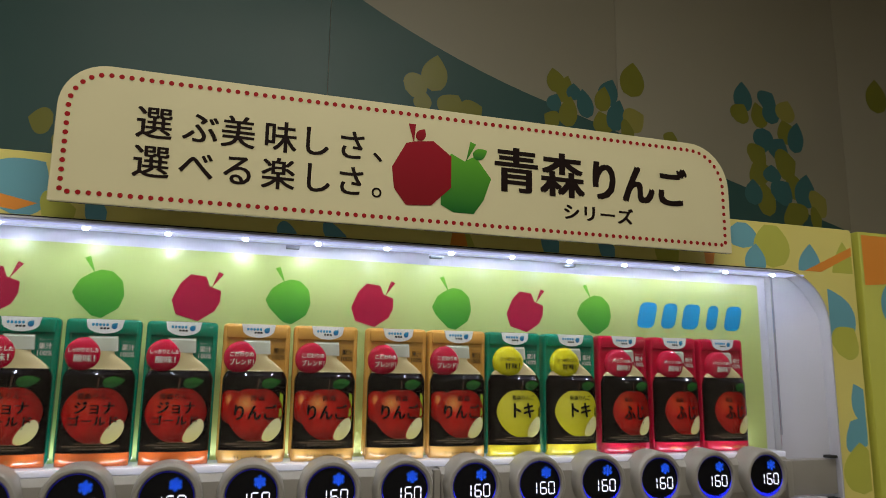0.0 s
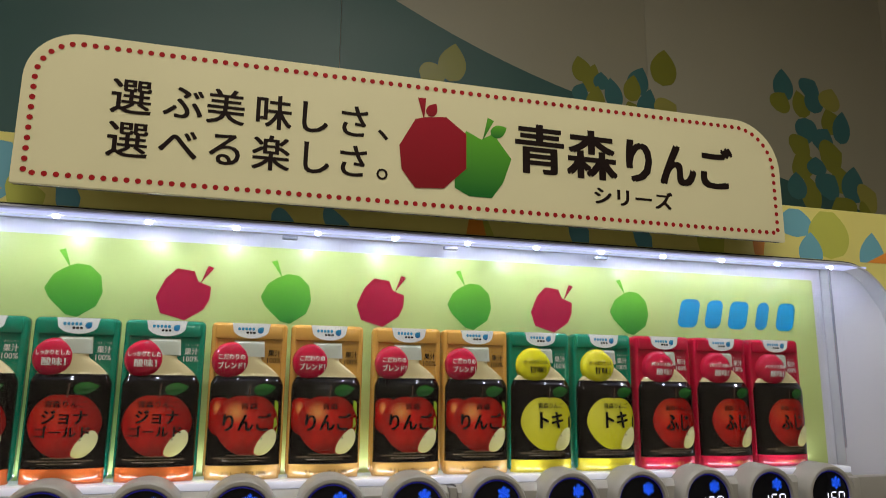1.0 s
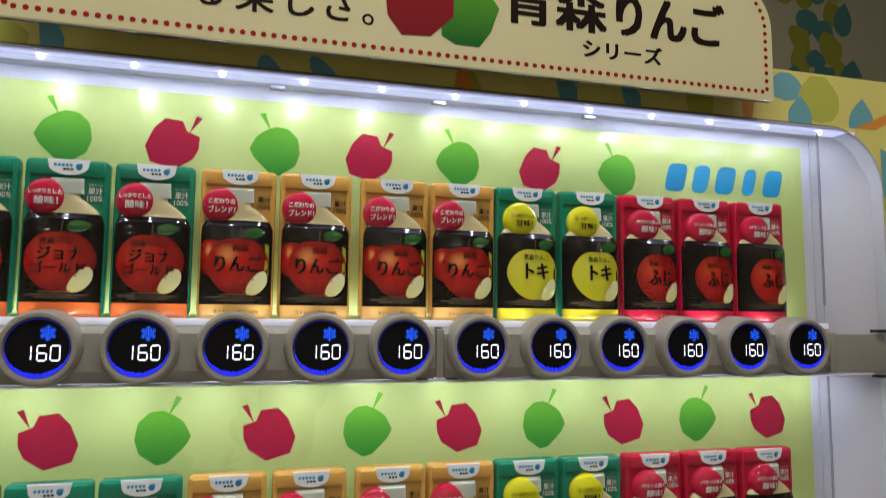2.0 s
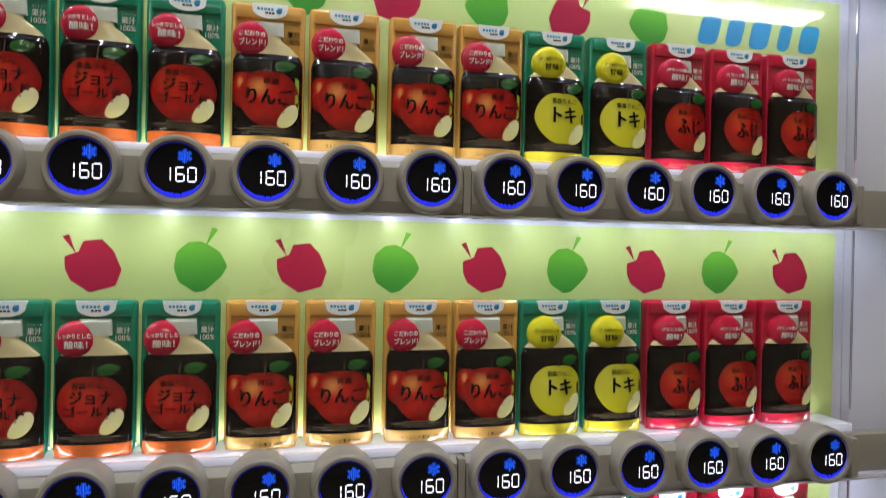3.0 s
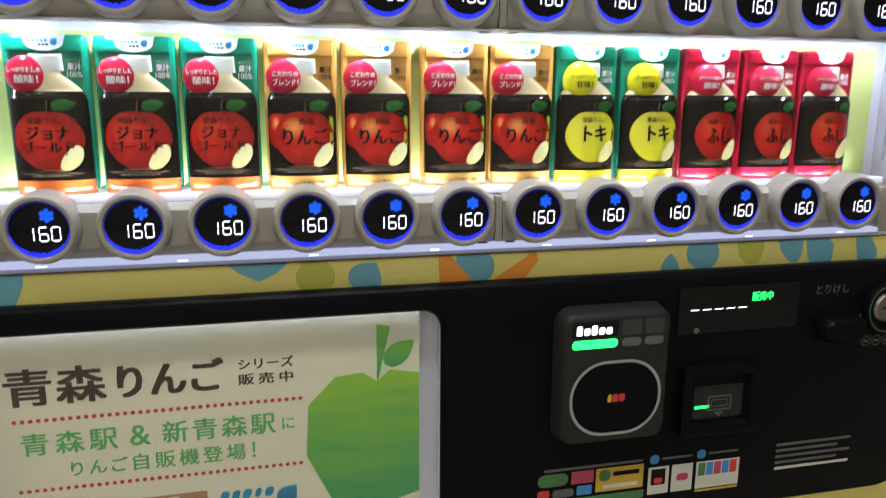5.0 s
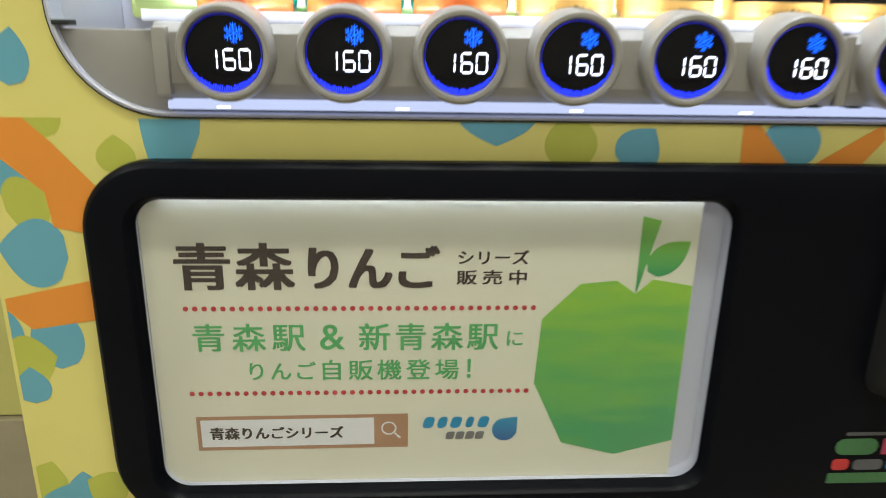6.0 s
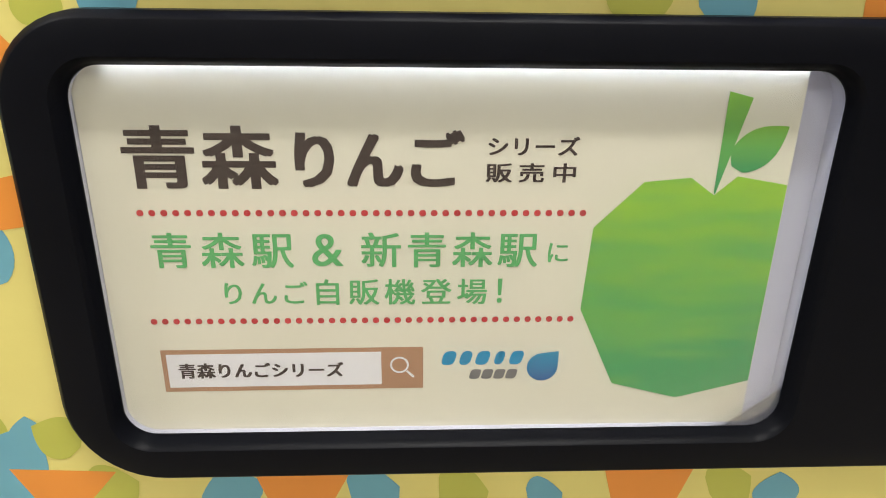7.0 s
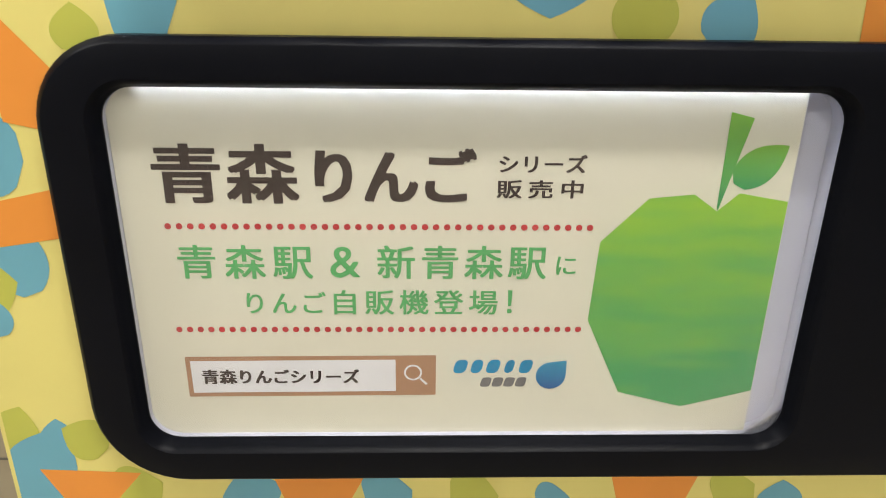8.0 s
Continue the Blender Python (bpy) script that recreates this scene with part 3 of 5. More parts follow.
for r, zc in enumerate(ROWS):
    z0, z1 = zc + 0.022, TOPS[r]
    panel = part("back_panel", slab(rr(-0.553, 0.530, z0, z1, 0.003, n=2), PANEL_Y, PANEL_Y + 0.002), M_PANEL, machine, "pale green printed back panel", smooth=0)
    if r < 2:
        for i in range(9 if r else 7):
            red = (i % 2 == 0) == (r == 1)
            x, z = -0.391 + 0.1058 * i + (0.004 if r else 0), 1.687 if r == 0 else 1.380
            mir = (1 if red else -1) if r == 0 else (-1 if red else 1)
            bm = cut_apple(bmesh.new(), x, z, 0.055, 0.055, mir, red, PANEL_Y - 0.0005)
            print_part("apple_print", bm, M_APPLERED if red else M_APPLEGREEN, panel, "crimson paper-cut apple print" if red else "fresh green paper-cut apple print")
        if r == 0:
            bm = cut_apple(bmesh.new(), -0.497, 1.687, 0.055, 0.055, 1, True, PANEL_Y - 0.0005)
            print_part("apple_print", bm, M_APPLERED, panel, "crimson paper-cut apple print")
            for i, (w, top) in enumerate(((0.029, 0.0185), (0.024, 0.0185), (0.029, 0.0185), (0.019, 0.0185), (0.028, 0.0185))):
                cx = 0.331 + 0.0375 * i        # five slanted blue shapes stand for the maker's mark
                pts = [(x + 0.25 * (z - 1.690), z) for x, z in rr(cx - w / 2, cx + w / 2, 1.690 - 0.0185, 1.690 + top, 0.0088, n=5)]
                print_part("logo_shape", sheet(bmesh.new(), pts, PANEL_Y - 0.0005), M_LOGOBLUE, panel, "slanted blue logo shape")

# LED strips, one over each shelf, and the line that lights each clear shelf from its front edge
for r, zt in enumerate((WZ1 - 0.004, ROWS[0] - 0.0355, ROWS[1] - 0.0355)):
    ly = 0.021 if r else 0.0315
    strip = part("led_strip", box(-0.575, 0.565, ly - 0.005, ly + (0.006 if r else 0.018), zt - 0.0012, zt + 0.0010), M_STRIP if r == 0 else M_LILAC, machine, "white LED strip over a shelf", smooth=0)
    bead = mesh_of("led", slab(circle(0, 0, 0.0030, 10), -0.0026, 0.0, 0.0010), M_LED)
    for i in range(14):
        x = -0.568 + PITCH * i
        if r == 0:
            d = new("led", bead)
            d.parent, d.matrix_basis = strip, pose(x, ly, zt - 0.0012, 90, 0, 0)
        data = bpy.data.lights.new("led_light", "AREA")
        data.shape, data.size, data.energy, data.color = "DISK", 0.006, LED[r], COOL
        new("led_light", data).matrix_world = pose(x, 0.038, zt - 0.0006, 22, 0, 0) if r else pose(x, ly + 0.001, zt - 0.0048, 40, 0, 0)
    for cxx in (-0.18, 0.0, 0.19) if r == 0 else ():
        part("clip", box(cxx - 0.008, cxx + 0.008, 0.050, 0.058, zt - 0.006, zt - 0.002, bevel=0.001), M_EDGE, strip, "small clear clip")
for r, zc in enumerate(ROWS):
    area_lamp("shelf_edge_light", pose(-0.01, 0.0285, zc + 0.0312, 180 - 24, 0, 0), 1.02, 0.002, SHELF_GLOW[r], COOL)
    area_lamp("shelf_back_light", pose(-0.01, 0.0765, zc + 0.0312, 180, 0, 0), 1.02, 0.006, BACK_GLOW[r], COOL)

# shelves, button bars, side rails and clear covers
for r, zc in enumerate(ROWS):
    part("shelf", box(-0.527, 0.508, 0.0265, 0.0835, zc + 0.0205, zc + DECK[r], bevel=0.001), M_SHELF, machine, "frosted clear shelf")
    for side, (xa, xb) in enumerate(((-0.517, -0.0122), (-0.0028, 0.503))):
        bm = bmesh.new()
        prof = ((0.052, 0.020), (0.022, 0.020), (0.014, 0.013), (0.012, -0.022), (0.018, -0.033), (0.052, -0.034))
        rows = [[bm.verts.new((x, y, zc + z)) for y, z in prof] for x in (xa, xa + 0.0005, xb - 0.0005, xb)]
        for v in rows[0] + rows[3]:
            v.co.y += 0.0006
        for a, b in zip(rows, rows[1:]):
            for i in range(len(prof)):
                j = (i + 1) % len(prof)
                bm.faces.new((a[i], a[j], b[j], b[i]))
        bm.faces.new(rows[0])
        bm.faces.new(rows[-1])
        part("button_bar", bm, M_GREY, machine, "warm grey plastic button bar", smooth=25)
        ex = xa if side == 0 else xb
        s = 1 if side == 0 else -1
        part("bar_end", box(*sorted((ex + s * 0.001, ex + s * 0.012)), 0.0085, 0.04, zc - 0.031, zc + 0.017, bevel=0.003), M_HOUSING, machine)
        sx = (WX0 + 0.003, xa + 0.004) if side == 0 else (xb - 0.004, WX1 - 0.003)
        part("side_rail", box(*sx, 0.033, 0.052, WZ0 + 0.001 if r == 2 else zc - 0.0335, zc + 0.014, bevel=0.001), M_GREY, machine, "flat grey rail beside the bar")
    for s, ex in ((1, WX1 - 0.010), (-1, WX0 + 0.010)):
        for dz in (0.018, -0.040):
            if zc + dz > WZ0 + 0.03:
                part("catch", box(ex - 0.009, ex + 0.004, 0.026, 0.04, zc + dz - 0.002, zc + dz + 0.002, bevel=0.0008), M_GASKET, machine, "small black catch")
    part("bar_joint", box(-0.0116, -0.0034, 0.0128, 0.05, zc - 0.0325, zc + 0.0185, bevel=0.0012), M_GREY, machine, "grey filler between the two bars", smooth=0)
    for px in (-0.024, 0.008):
        part("under_clip", box(px - 0.0055, px + 0.0055, 0.0165, 0.030, zc - 0.0372, zc - 0.0335, bevel=0.0008), M_GASKET, machine, "small black clip under the bar")
    z1 = WZ1 - 0.008 if r == 0 else ROWS[r - 1] - 0.0385
    cover = part("cover_pane", box(-0.530, 0.500, 0.0236, 0.0248, zc + 0.0300, z1), M_PANE, machine, "clear acrylic cover in front of the samples", smooth=0)
    cover.visible_shadow = False
    for ex in (-0.5307, 0.5001):
        part("pane_edge", box(ex, ex + 0.0016, 0.0228, 0.0254, zc + 0.05, z1), M_EDGE, cover, "lilac-grey cut edge of the pane", smooth=0)
lip = part("bottom_lip", box(-0.51, 0.497, 0.013, 0.030, ROWS[2] - 0.0405, ROWS[2] - 0.0345, bevel=0.001), M_LIP, machine, "clear lip under the lowest bar, leaked light put in as glow")

# Glints in the clear lip, drawn as small glowing blocks.
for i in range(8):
    part("lip_glint", box(-0.47 + 0.13 * i - 0.005, -0.47 + 0.13 * i + 0.005, 0.0126, 0.0135, ROWS[2] - 0.0392, ROWS[2] - 0.0378), M_WHITELED, lip, "glint of leaked light, drawn as a glowing block")

# price buttons
housing_mesh = bmesh.new()
loft(housing_mesh, [(circle(0, 0, r, 40), y) for r, y in ((0.0352, 0.030), (0.0347, 0.012), (0.0340, 0.0035), (0.0330, -0.0005), (0.0315, -0.0026), (0.0297, -0.0030), (0.0280, -0.0024), (0.0272, -0.0008), (0.0269, 0.0030), (0.0269, 0.006))], True, True)
housing_mesh = mesh_of("button", housing_mesh, M_HOUSING, 40)
display_mesh = mesh_of("display", loft(bmesh.new(), [(circle(0, 0, r, 36), y) for r, y in ((0.0267, 0.004), (0.0267, 0.0014), (0.0180, 0.0005), (0.008, 0.0002))]), M_SCREEN, 60)
ring = bmesh.new()
loft(ring, [(circle(0, 0, 0.0266, 40), 0.0006), (circle(0, 0, 0.0256, 40), 0.0004)], False, False)
ring_mesh = mesh_of("light_ring", ring, M_RING, 0)
ring = bmesh.new()
rnd = random.Random(3)
ARC = 44
for i in range(ARC):        # the lit part of the ring: fine radial ticks of uneven length
    a, b = radians(188 + 164 * i / ARC), radians(188 + 164 * (i + 0.72) / ARC)
    inner_r = 0.0260 - (0.0006 + 0.0038 * math.sin(math.pi * (i + 0.5) / ARC) ** 1.5) * rnd.uniform(0.55, 1.0)
    sheet(ring, [(r * math.cos(c), r * math.sin(c)) for r, c in ((0.0263, a), (0.0263, b), (inner_r, b), (inner_r, a))], 0.0001)
glow_mesh = mesh_of("light_arc", ring, M_RINGLOW, 0)


def seven_segment(bm, x, z, w, h, on, t=0.0022, y=-0.0006):
    """One digit of lit bars; on names the lit ones, a to g."""
    g = 0.0004
    places = {"a": (x, z + h / 2, w, t), "g": (x, z, w, t), "d": (x, z - h / 2, w, t), "b": (x + w / 2, z + h / 4, t, h / 2), "c": (x + w / 2, z - h / 4, t, h / 2), "e": (x - w / 2, z - h / 4, t, h / 2), "f": (x - w / 2, z + h / 4, t, h / 2)}
    for s in on:
        cx, cz, a, b = places[s]
        if a > b:
            pts = [(cx - a / 2 + g, cz), (cx - a / 2 + g + b / 2, cz + b / 2), (cx + a / 2 - g - b / 2, cz + b / 2), (cx + a / 2 - g, cz), (cx + a / 2 - g - b / 2, cz - b / 2), (cx - a / 2 + g + b / 2, cz - b / 2)]
        else:
            pts = [(cx, cz - b / 2 + g), (cx - a / 2, cz - b / 2 + g + a / 2), (cx - a / 2, cz + b / 2 - g - a / 2), (cx, cz + b / 2 - g), (cx + a / 2, cz + b / 2 - g - a / 2), (cx + a / 2, cz - b / 2 + g + a / 2)]
        sheet(bm, pts, y)


digit_meshes = []
for dx, on in ((-0.0085, "bc"), (0.0038, "acdefg"), (0.0145, "abcdef")):
    bm = bmesh.new()
    seven_segment(bm, dx, -0.0042, 0.0074, 0.0132, on, 0.0013)
    digit_meshes.append(mesh_of("digit", bm, M_DIGIT, 0))
bm = bmesh.new()
for i in range(6):
    rot = Matrix.Rotation(radians(60 * i), 2)
    for x0, z0, x1, z1 in ((0, 0, 0, 0.0072), (0, 0.0022, 0.0022, 0.0042), (0, 0.0022, -0.0022, 0.0042), (0, 0.0044, 0.0020, 0.0062), (0, 0.0044, -0.0020, 0.0062)):
        a, b = Vector((x0, z0)), Vector((x1, z1))
        n = Vector((-(b - a).y, (b - a).x)).normalized() * 0.00029
        sheet(bm, [tuple(rot @ p + Vector((0.0078, 0.0133))) for p in (a + n, b + n, b - n, a - n)], -0.0006 - 0.00002 * i)
flake_mesh = mesh_of("snowflake", bm, M_FLAKE, 0)
for zc in ROWS:
    for k in range(12):
        b = tagged(new("button", housing_mesh), "round grey price button with a lit black display")
        b.parent, b.location = machine, (bx(k), 0, zc)
        for name, me in (("display", display_mesh), ("light_ring", ring_mesh), ("light_arc", glow_mesh), ("snowflake", flake_mesh), *(("digit", me) for me in digit_meshes)):
            p = new(name, me)
            p.parent = b

# the black control panel with its light box
BX0, BX1, BZ0, BZ1 = -0.5868, 0.607, 0.5265, 0.8542
outer = lambda i: rr(BX0, BX1, BZ0, BZ1, (0.058, 0.056, 0.056, 0.066), i, n=10)
inner = lambda i: rr(AX0, AX1, AZ0, AZ1, 0.022, i, n=10)
control = part("control_panel", loft(bmesh.new(), [(outer(0.0), FACE - 0.001), (outer(0.0004), 0.0205), (outer(0.0010), 0.0196), (outer(0.0044), 0.0160), (outer(0.0054), 0.0155), (inner(-0.0060), 0.0155), (inner(-0.0052), 0.0163), (inner(-0.0026), 0.0208), (inner(-0.0022), 0.0220), (inner(-0.0004), 0.0262), (inner(0.0), 0.0272), (inner(0.0), FACE - 0.001)], close=True), M_BLACK, machine, "satin black control panel with rounded corners", smooth=30)
light_box = part("light_box", loft(bmesh.new(), [(inner(-0.0005), FACE - 0.0008), (inner(-0.0030), FACE + 0.0002), (inner(-0.0030), 0.0480), (inner(-0.0005), 0.0480)], close=True), M_LILAC, machine, "lilac-white rim of the light box", smooth=30)
part("tray", slab(inner(-0.0025), 0.0440, 0.0475), M_LILAC, light_box, "lilac-white tray behind the poster")
AD_Y = 0.0345
poster = part("poster", slab(rr(-0.5490, -0.0930, AZ0 - 0.002, AZ1 + 0.001, (0.018, 0.001, 0.001, 0.018), n=8), AD_Y, AD_Y + 0.0012), M_AD, light_box, "cream printed poster sheet", smooth=0)
INK = AD_Y - 0.0003
area_lamp("light_box_strip", pose(-0.31, 0.0318, AZ1 + 0.0005, 8, 0, 0), 0.45, 0.003, LIGHTBOX, COOL)
cover = part("poster_cover", slab(inner(-0.0020), 0.02903, 0.02917), M_ADPANE, control, "clear glossy cover over the poster", smooth=0)
cover.visible_shadow = False


def dots(bm, pts, r, y, n=12):
    for x, z in pts:
        sheet(bm, circle(x, z, r, n), y)
    return bm


# poster print (all under the light box's poster)
def ink(name, body, x0, x1, z0, z1, mat, bold=0.0, gap=1.0):
    return lettering(name, body, x0, x1, z0, z1, INK, mat, light_box, bold, gap)


ink("headline", "青森", -0.525, -0.428, 0.744, 0.785, M_ADINK, 0.035, 1.06)
ink("headline", "りんご", -0.4175, -0.309, 0.745, 0.783, M_ADINK, 0.04, 0.98)
ink("headline", "シリーズ", -0.294, -0.235, 0.7665, 0.779, M_ADINK, 0.03, 1.05)
ink("headline", "販売中", -0.295, -0.236, 0.7485, 0.7615, M_ADINK, 0.03, 1.45)
print_part("dotted_line", dots(bmesh.new(), [(-0.519 + 0.290 * i / 38, 0.7275) for i in range(39)], 0.0023, INK), M_ADRED, light_box, "red dotted line")
ink("station_line", "青森駅", -0.5155, -0.4220, 0.6885, 0.714, M_ADGREEN, 0.018, 1.3)
ink("station_line", "&", -0.4100, -0.3890, 0.6895, 0.713, M_ADGREEN, 0.012)
ink("station_line", "新青森駅", -0.3770, -0.2575, 0.6885, 0.714, M_ADGREEN, 0.018, 1.2)
ink("station_line", "に", -0.2505, -0.2365, 0.692, 0.706, M_ADGREEN, 0.02)
ink("station_line", "りんご", -0.4705, -0.4140, 0.6615, 0.6785, M_ADGREEN, 0.018, 1.15)
ink("station_line", "自販機登場", -0.4085, -0.2910, 0.6605, 0.680, M_ADGREEN, 0.018, 1.3)
ink("station_line", "！", -0.2840, -0.2805, 0.6615, 0.680, M_ADGREEN, 0.03)
print_part("dotted_line", dots(bmesh.new(), [(-0.5205 + 0.2895 * i / 38, 0.6485) for i in range(39)], 0.0023, INK), M_ADRED, light_box, "red dotted line")
print_part("search_frame", sheet(bmesh.new(), [(-0.5195, 0.592), (-0.335, 0.593), (-0.335, 0.627), (-0.5195, 0.626)], INK), M_ADBOX, light_box, "tan search bar")
print_part("search_field", sheet(bmesh.new(), [(-0.5160, 0.5955), (-0.3650, 0.5965), (-0.3650, 0.6235), (-0.5160, 0.6225)], INK - 0.0002), M_ADWHITE, light_box, "white search field")
lettering("search_text", "青森りんごシリーズ", -0.5085, -0.392, 0.603, 0.6155, INK - 0.0004, M_ADINK, light_box, 0.04, 1.03)
bm = bmesh.new()
loft(bm, [(circle(-0.3520, 0.6125, 0.0068, 24), INK - 0.0003), (circle(-0.3520, 0.6125, 0.0053, 24), INK - 0.0003)], False, False)
sheet(bm, [(-0.3475, 0.6070), (-0.3462, 0.6082), (-0.3410, 0.6030), (-0.3423, 0.6017)], INK - 0.0003)
print_part("magnifier", bm, M_ADWHITE, light_box, "white magnifier symbol")
for i, w in enumerate((0.0095, 0.0082, 0.0095, 0.0066, 0.0092)):          # maker's mark as plain slanted shapes
    cx = -0.3165 + 0.0122 * i
    print_part("logo_shape", sheet(bmesh.new(), [(x + 0.25 * (z - 0.6175), z) for x, z in rr(cx - w / 2, cx + w / 2, 0.6118, 0.6232, 0.0036, n=4)], INK), M_LOGOBLUE, light_box, "slanted blue logo shape")
for i in range(4):
    print_part("logo_bar", sheet(bmesh.new(), [(x + 0.25 * (z - 0.604), z) for x, z in rr(-0.3010 + 0.0088 * i, -0.2935 + 0.0088 * i, 0.600, 0.608, 0.002, n=3)], INK), M_ADGREY, light_box, "grey logo bar")
drop = [(-0.2485 + 0.0113 * math.cos(radians(a)), 0.6095 + 0.0115 * math.sin(radians(a))) for a in range(90, 361, 15)] + [(-0.2372, 0.6225)]
print_part("drop_shape", sheet(bmesh.new(), drop, INK), M_ADBLUE, light_box, "blue drop shape")
body = [(-0.221, 0.717), (-0.190, 0.749), (-0.159, 0.752), (-0.142, 0.740), (-0.128, 0.753), (-0.0935, 0.747), (-0.0935, 0.596), (-0.1465, 0.582), (-0.196, 0.595), (-0.2245, 0.656)]
print_part("green_apple_print", sheet(bmesh.new(), body, INK), M_ADAPPLE, light_box, "large green paper-cut apple")
print_part("stem_print", sheet(bmesh.new(), [(-0.1425, 0.742), (-0.1425, 0.8085), (-0.1265, 0.8045), (-0.1415, 0.7405)], INK - 0.0001), M_ADLEAF, light_box, "green apple stem")
print_part("leaf_print", sheet(bmesh.new(), leaf_outline(-0.1165, 0.773, 0.026, 0.043, 52), INK), M_ADLEAF, light_box, "green apple leaf")

# fittings of the control panel
CP = 0.0155
reader = part("card_reader", loft(bmesh.new(), [(rr(0.069, 0.200, 0.657, 0.815, 0.014, i, n=6), y) for i, y in ((-0.006, CP + 0.001), (-0.002, -0.004), (0.001, -0.008), (0.004, -0.0095))], True, True), M_READER, machine, "charcoal contactless card reader", smooth=30)
RF = -0.0097
bm = loft(bmesh.new(), [(rr(0.076, 0.193, 0.665, 0.759, 0.045, i, n=10), RF) for i in (0, 0.0035)], False, False)
print_part("touch_ring", bm, M_TOUCHRING, reader, "pale grey touch ring")
print_part("touch_field", sheet(bmesh.new(), rr(0.076, 0.193, 0.665, 0.759, 0.045, 0.0038, n=10), RF + 0.0001), M_BLACK, reader, "black touch field")
for x, c in ((0.124, M_SYELLOW), (0.1300, M_SRED), (0.1385, M_SRED)):
    print_part("card_mark", sheet(bmesh.new(), rr(x, x + (0.005 if c is M_SYELLOW else 0.0075), 0.7070, 0.7170, 0.002, n=3), RF - 0.0002), c, reader, "small coloured mark")
for i, (x0, x1) in enumerate(((0.076, 0.133), (0.138, 0.163), (0.167, 0.192))):
    print_part("reader_window", sheet(bmesh.new(), rr(x0, x1, 0.789, 0.808, 0.003, n=3), RF), M_SCREEN if i == 0 else M_READERDARK, reader, "small reader window")
    print_part("reader_lamp", sheet(bmesh.new(), rr(x0, x1, 0.7755, 0.7860, 0.005, n=5), RF), M_GREENLED if i == 0 else M_READERGREY, reader, "green lit bar" if i == 0 else "unlit grey bar")
    if i == 0:
        bm = bmesh.new()
        for j in range(5):
            sheet(bm, rr(0.081 + 0.0092 * j, 0.0885 + 0.0092 * j, 0.792, 0.8005 + (0.003 if j in (0, 2) else 0), 0.0022, n=3), RF - 0.0003)
        print_part("lit_mark", bm, M_WHITELED, reader, "white lit mark in plain bars")

display = part("amount_display", slab(rr(0.224, 0.392, 0.775, 0.834, 0.004, n=4), CP - 0.0015, CP + 0.001), M_SCREEN, machine, "black glass amount display")
for i in range(5):
    print_part("dash", sheet(bmesh.new(), [(0.240 + 0.0165 * i, 0.8047), (0.2515 + 0.0165 * i, 0.8047), (0.2515 + 0.0165 * i, 0.8060), (0.240 + 0.0165 * i, 0.8060)], CP - 0.0018), M_WHITELED, display, "white lit dash")
lettering("sale_lamp", "販売中", 0.324, 0.354, 0.8125, 0.8245, CP - 0.0018, M_GREENLED, display, 0.03, label="green lit characters")
part("sensor", slab(circle(0.250, 0.779, 0.004, 16), CP - 0.0022, CP, 0.0008), M_READERGREY, display)

bill = part("bill_slot", loft(bmesh.new(), [(rr(0.232, 0.342, 0.640, 0.735, 0.006, i, n=4), y) for i, y in ((0.0, CP + 0.001), (0.001, 0.004), (0.006, 0.002), (0.013, 0.003), (0.017, 0.012))], True, True), M_BLACK, machine, "black banknote slot with a raised frame", smooth=30)
print_part("note_window", sheet(bmesh.new(), rr(0.252, 0.322, 0.662, 0.706, 0.003, n=3), 0.0112), M_READER, bill, "dark green-lit note window")
print_part("green_glow", sheet(bmesh.new(), rr(0.254, 0.275, 0.676, 0.680, 0.001, n=2), 0.0108), M_GREENLED, bill, "faint green light line")
bm = loft(bmesh.new(), [(rr(0.272, 0.306, 0.672, 0.692, 0.002, n=2), 0.0106), (rr(0.272, 0.306, 0.672, 0.692, 0.002, 0.002, n=2), 0.0106)], False, False)
loft(bm, [(rr(0.277, 0.301, 0.677, 0.687, 0.001, n=2), 0.0106), (rr(0.277, 0.301, 0.677, 0.687, 0.001, 0.0012, n=2), 0.0106)], False, False)
sheet(bm, [(0.282, 0.670), (0.296, 0.670), (0.289, 0.663)], 0.0106)
print_part("note_symbol", bm, M_READERGREY, bill, "pale banknote symbol with an arrow")

lettering("cancel_text", "とりけし", 0.418, 0.467, 0.815, 0.827, CP - 0.0004, M_READERGREY, control, 0.01)
part("cancel_lever", loft(bmesh.new(), [(rr(0.425, 0.490, 0.752, 0.786, 0.014, i, n=6), y) for i, y in ((0, CP + 0.001), (0.001, 0.002), (0.005, -0.003), (0.010, -0.004))], True, True), M_BLACK, machine, "black coin return lever")
coin = part("coin_slot", loft(bmesh.new(), [(circle(0.5255, 0.792, r, 32), y) for r, y in ((0.034, CP + 0.001), (0.033, 0.009), (0.030, 0.006), (0.0265, 0.006), (0.0245, 0.0125), (0.001, 0.0128))], True, False), M_BLACK, machine, "round black coin slot")
part("steel_plate", slab(circle(0.5235, 0.793, 0.0195, 28), 0.0065, 0.0128, 0.003), M_CHROME, coin, "polished steel coin plate")
part("slot", box(0.514, 0.534, 0.0060, 0.0068, 0.7915, 0.7945), M_GASKET, coin, "dark coin slit")
print_part("green_ring", loft(bmesh.new(), [(circle(0.5255, 0.792, 0.0318, 36), 0.0058), (circle(0.5255, 0.792, 0.0306, 36), 0.0058)], False, False), M_SGREEN, coin, "thin green ring")
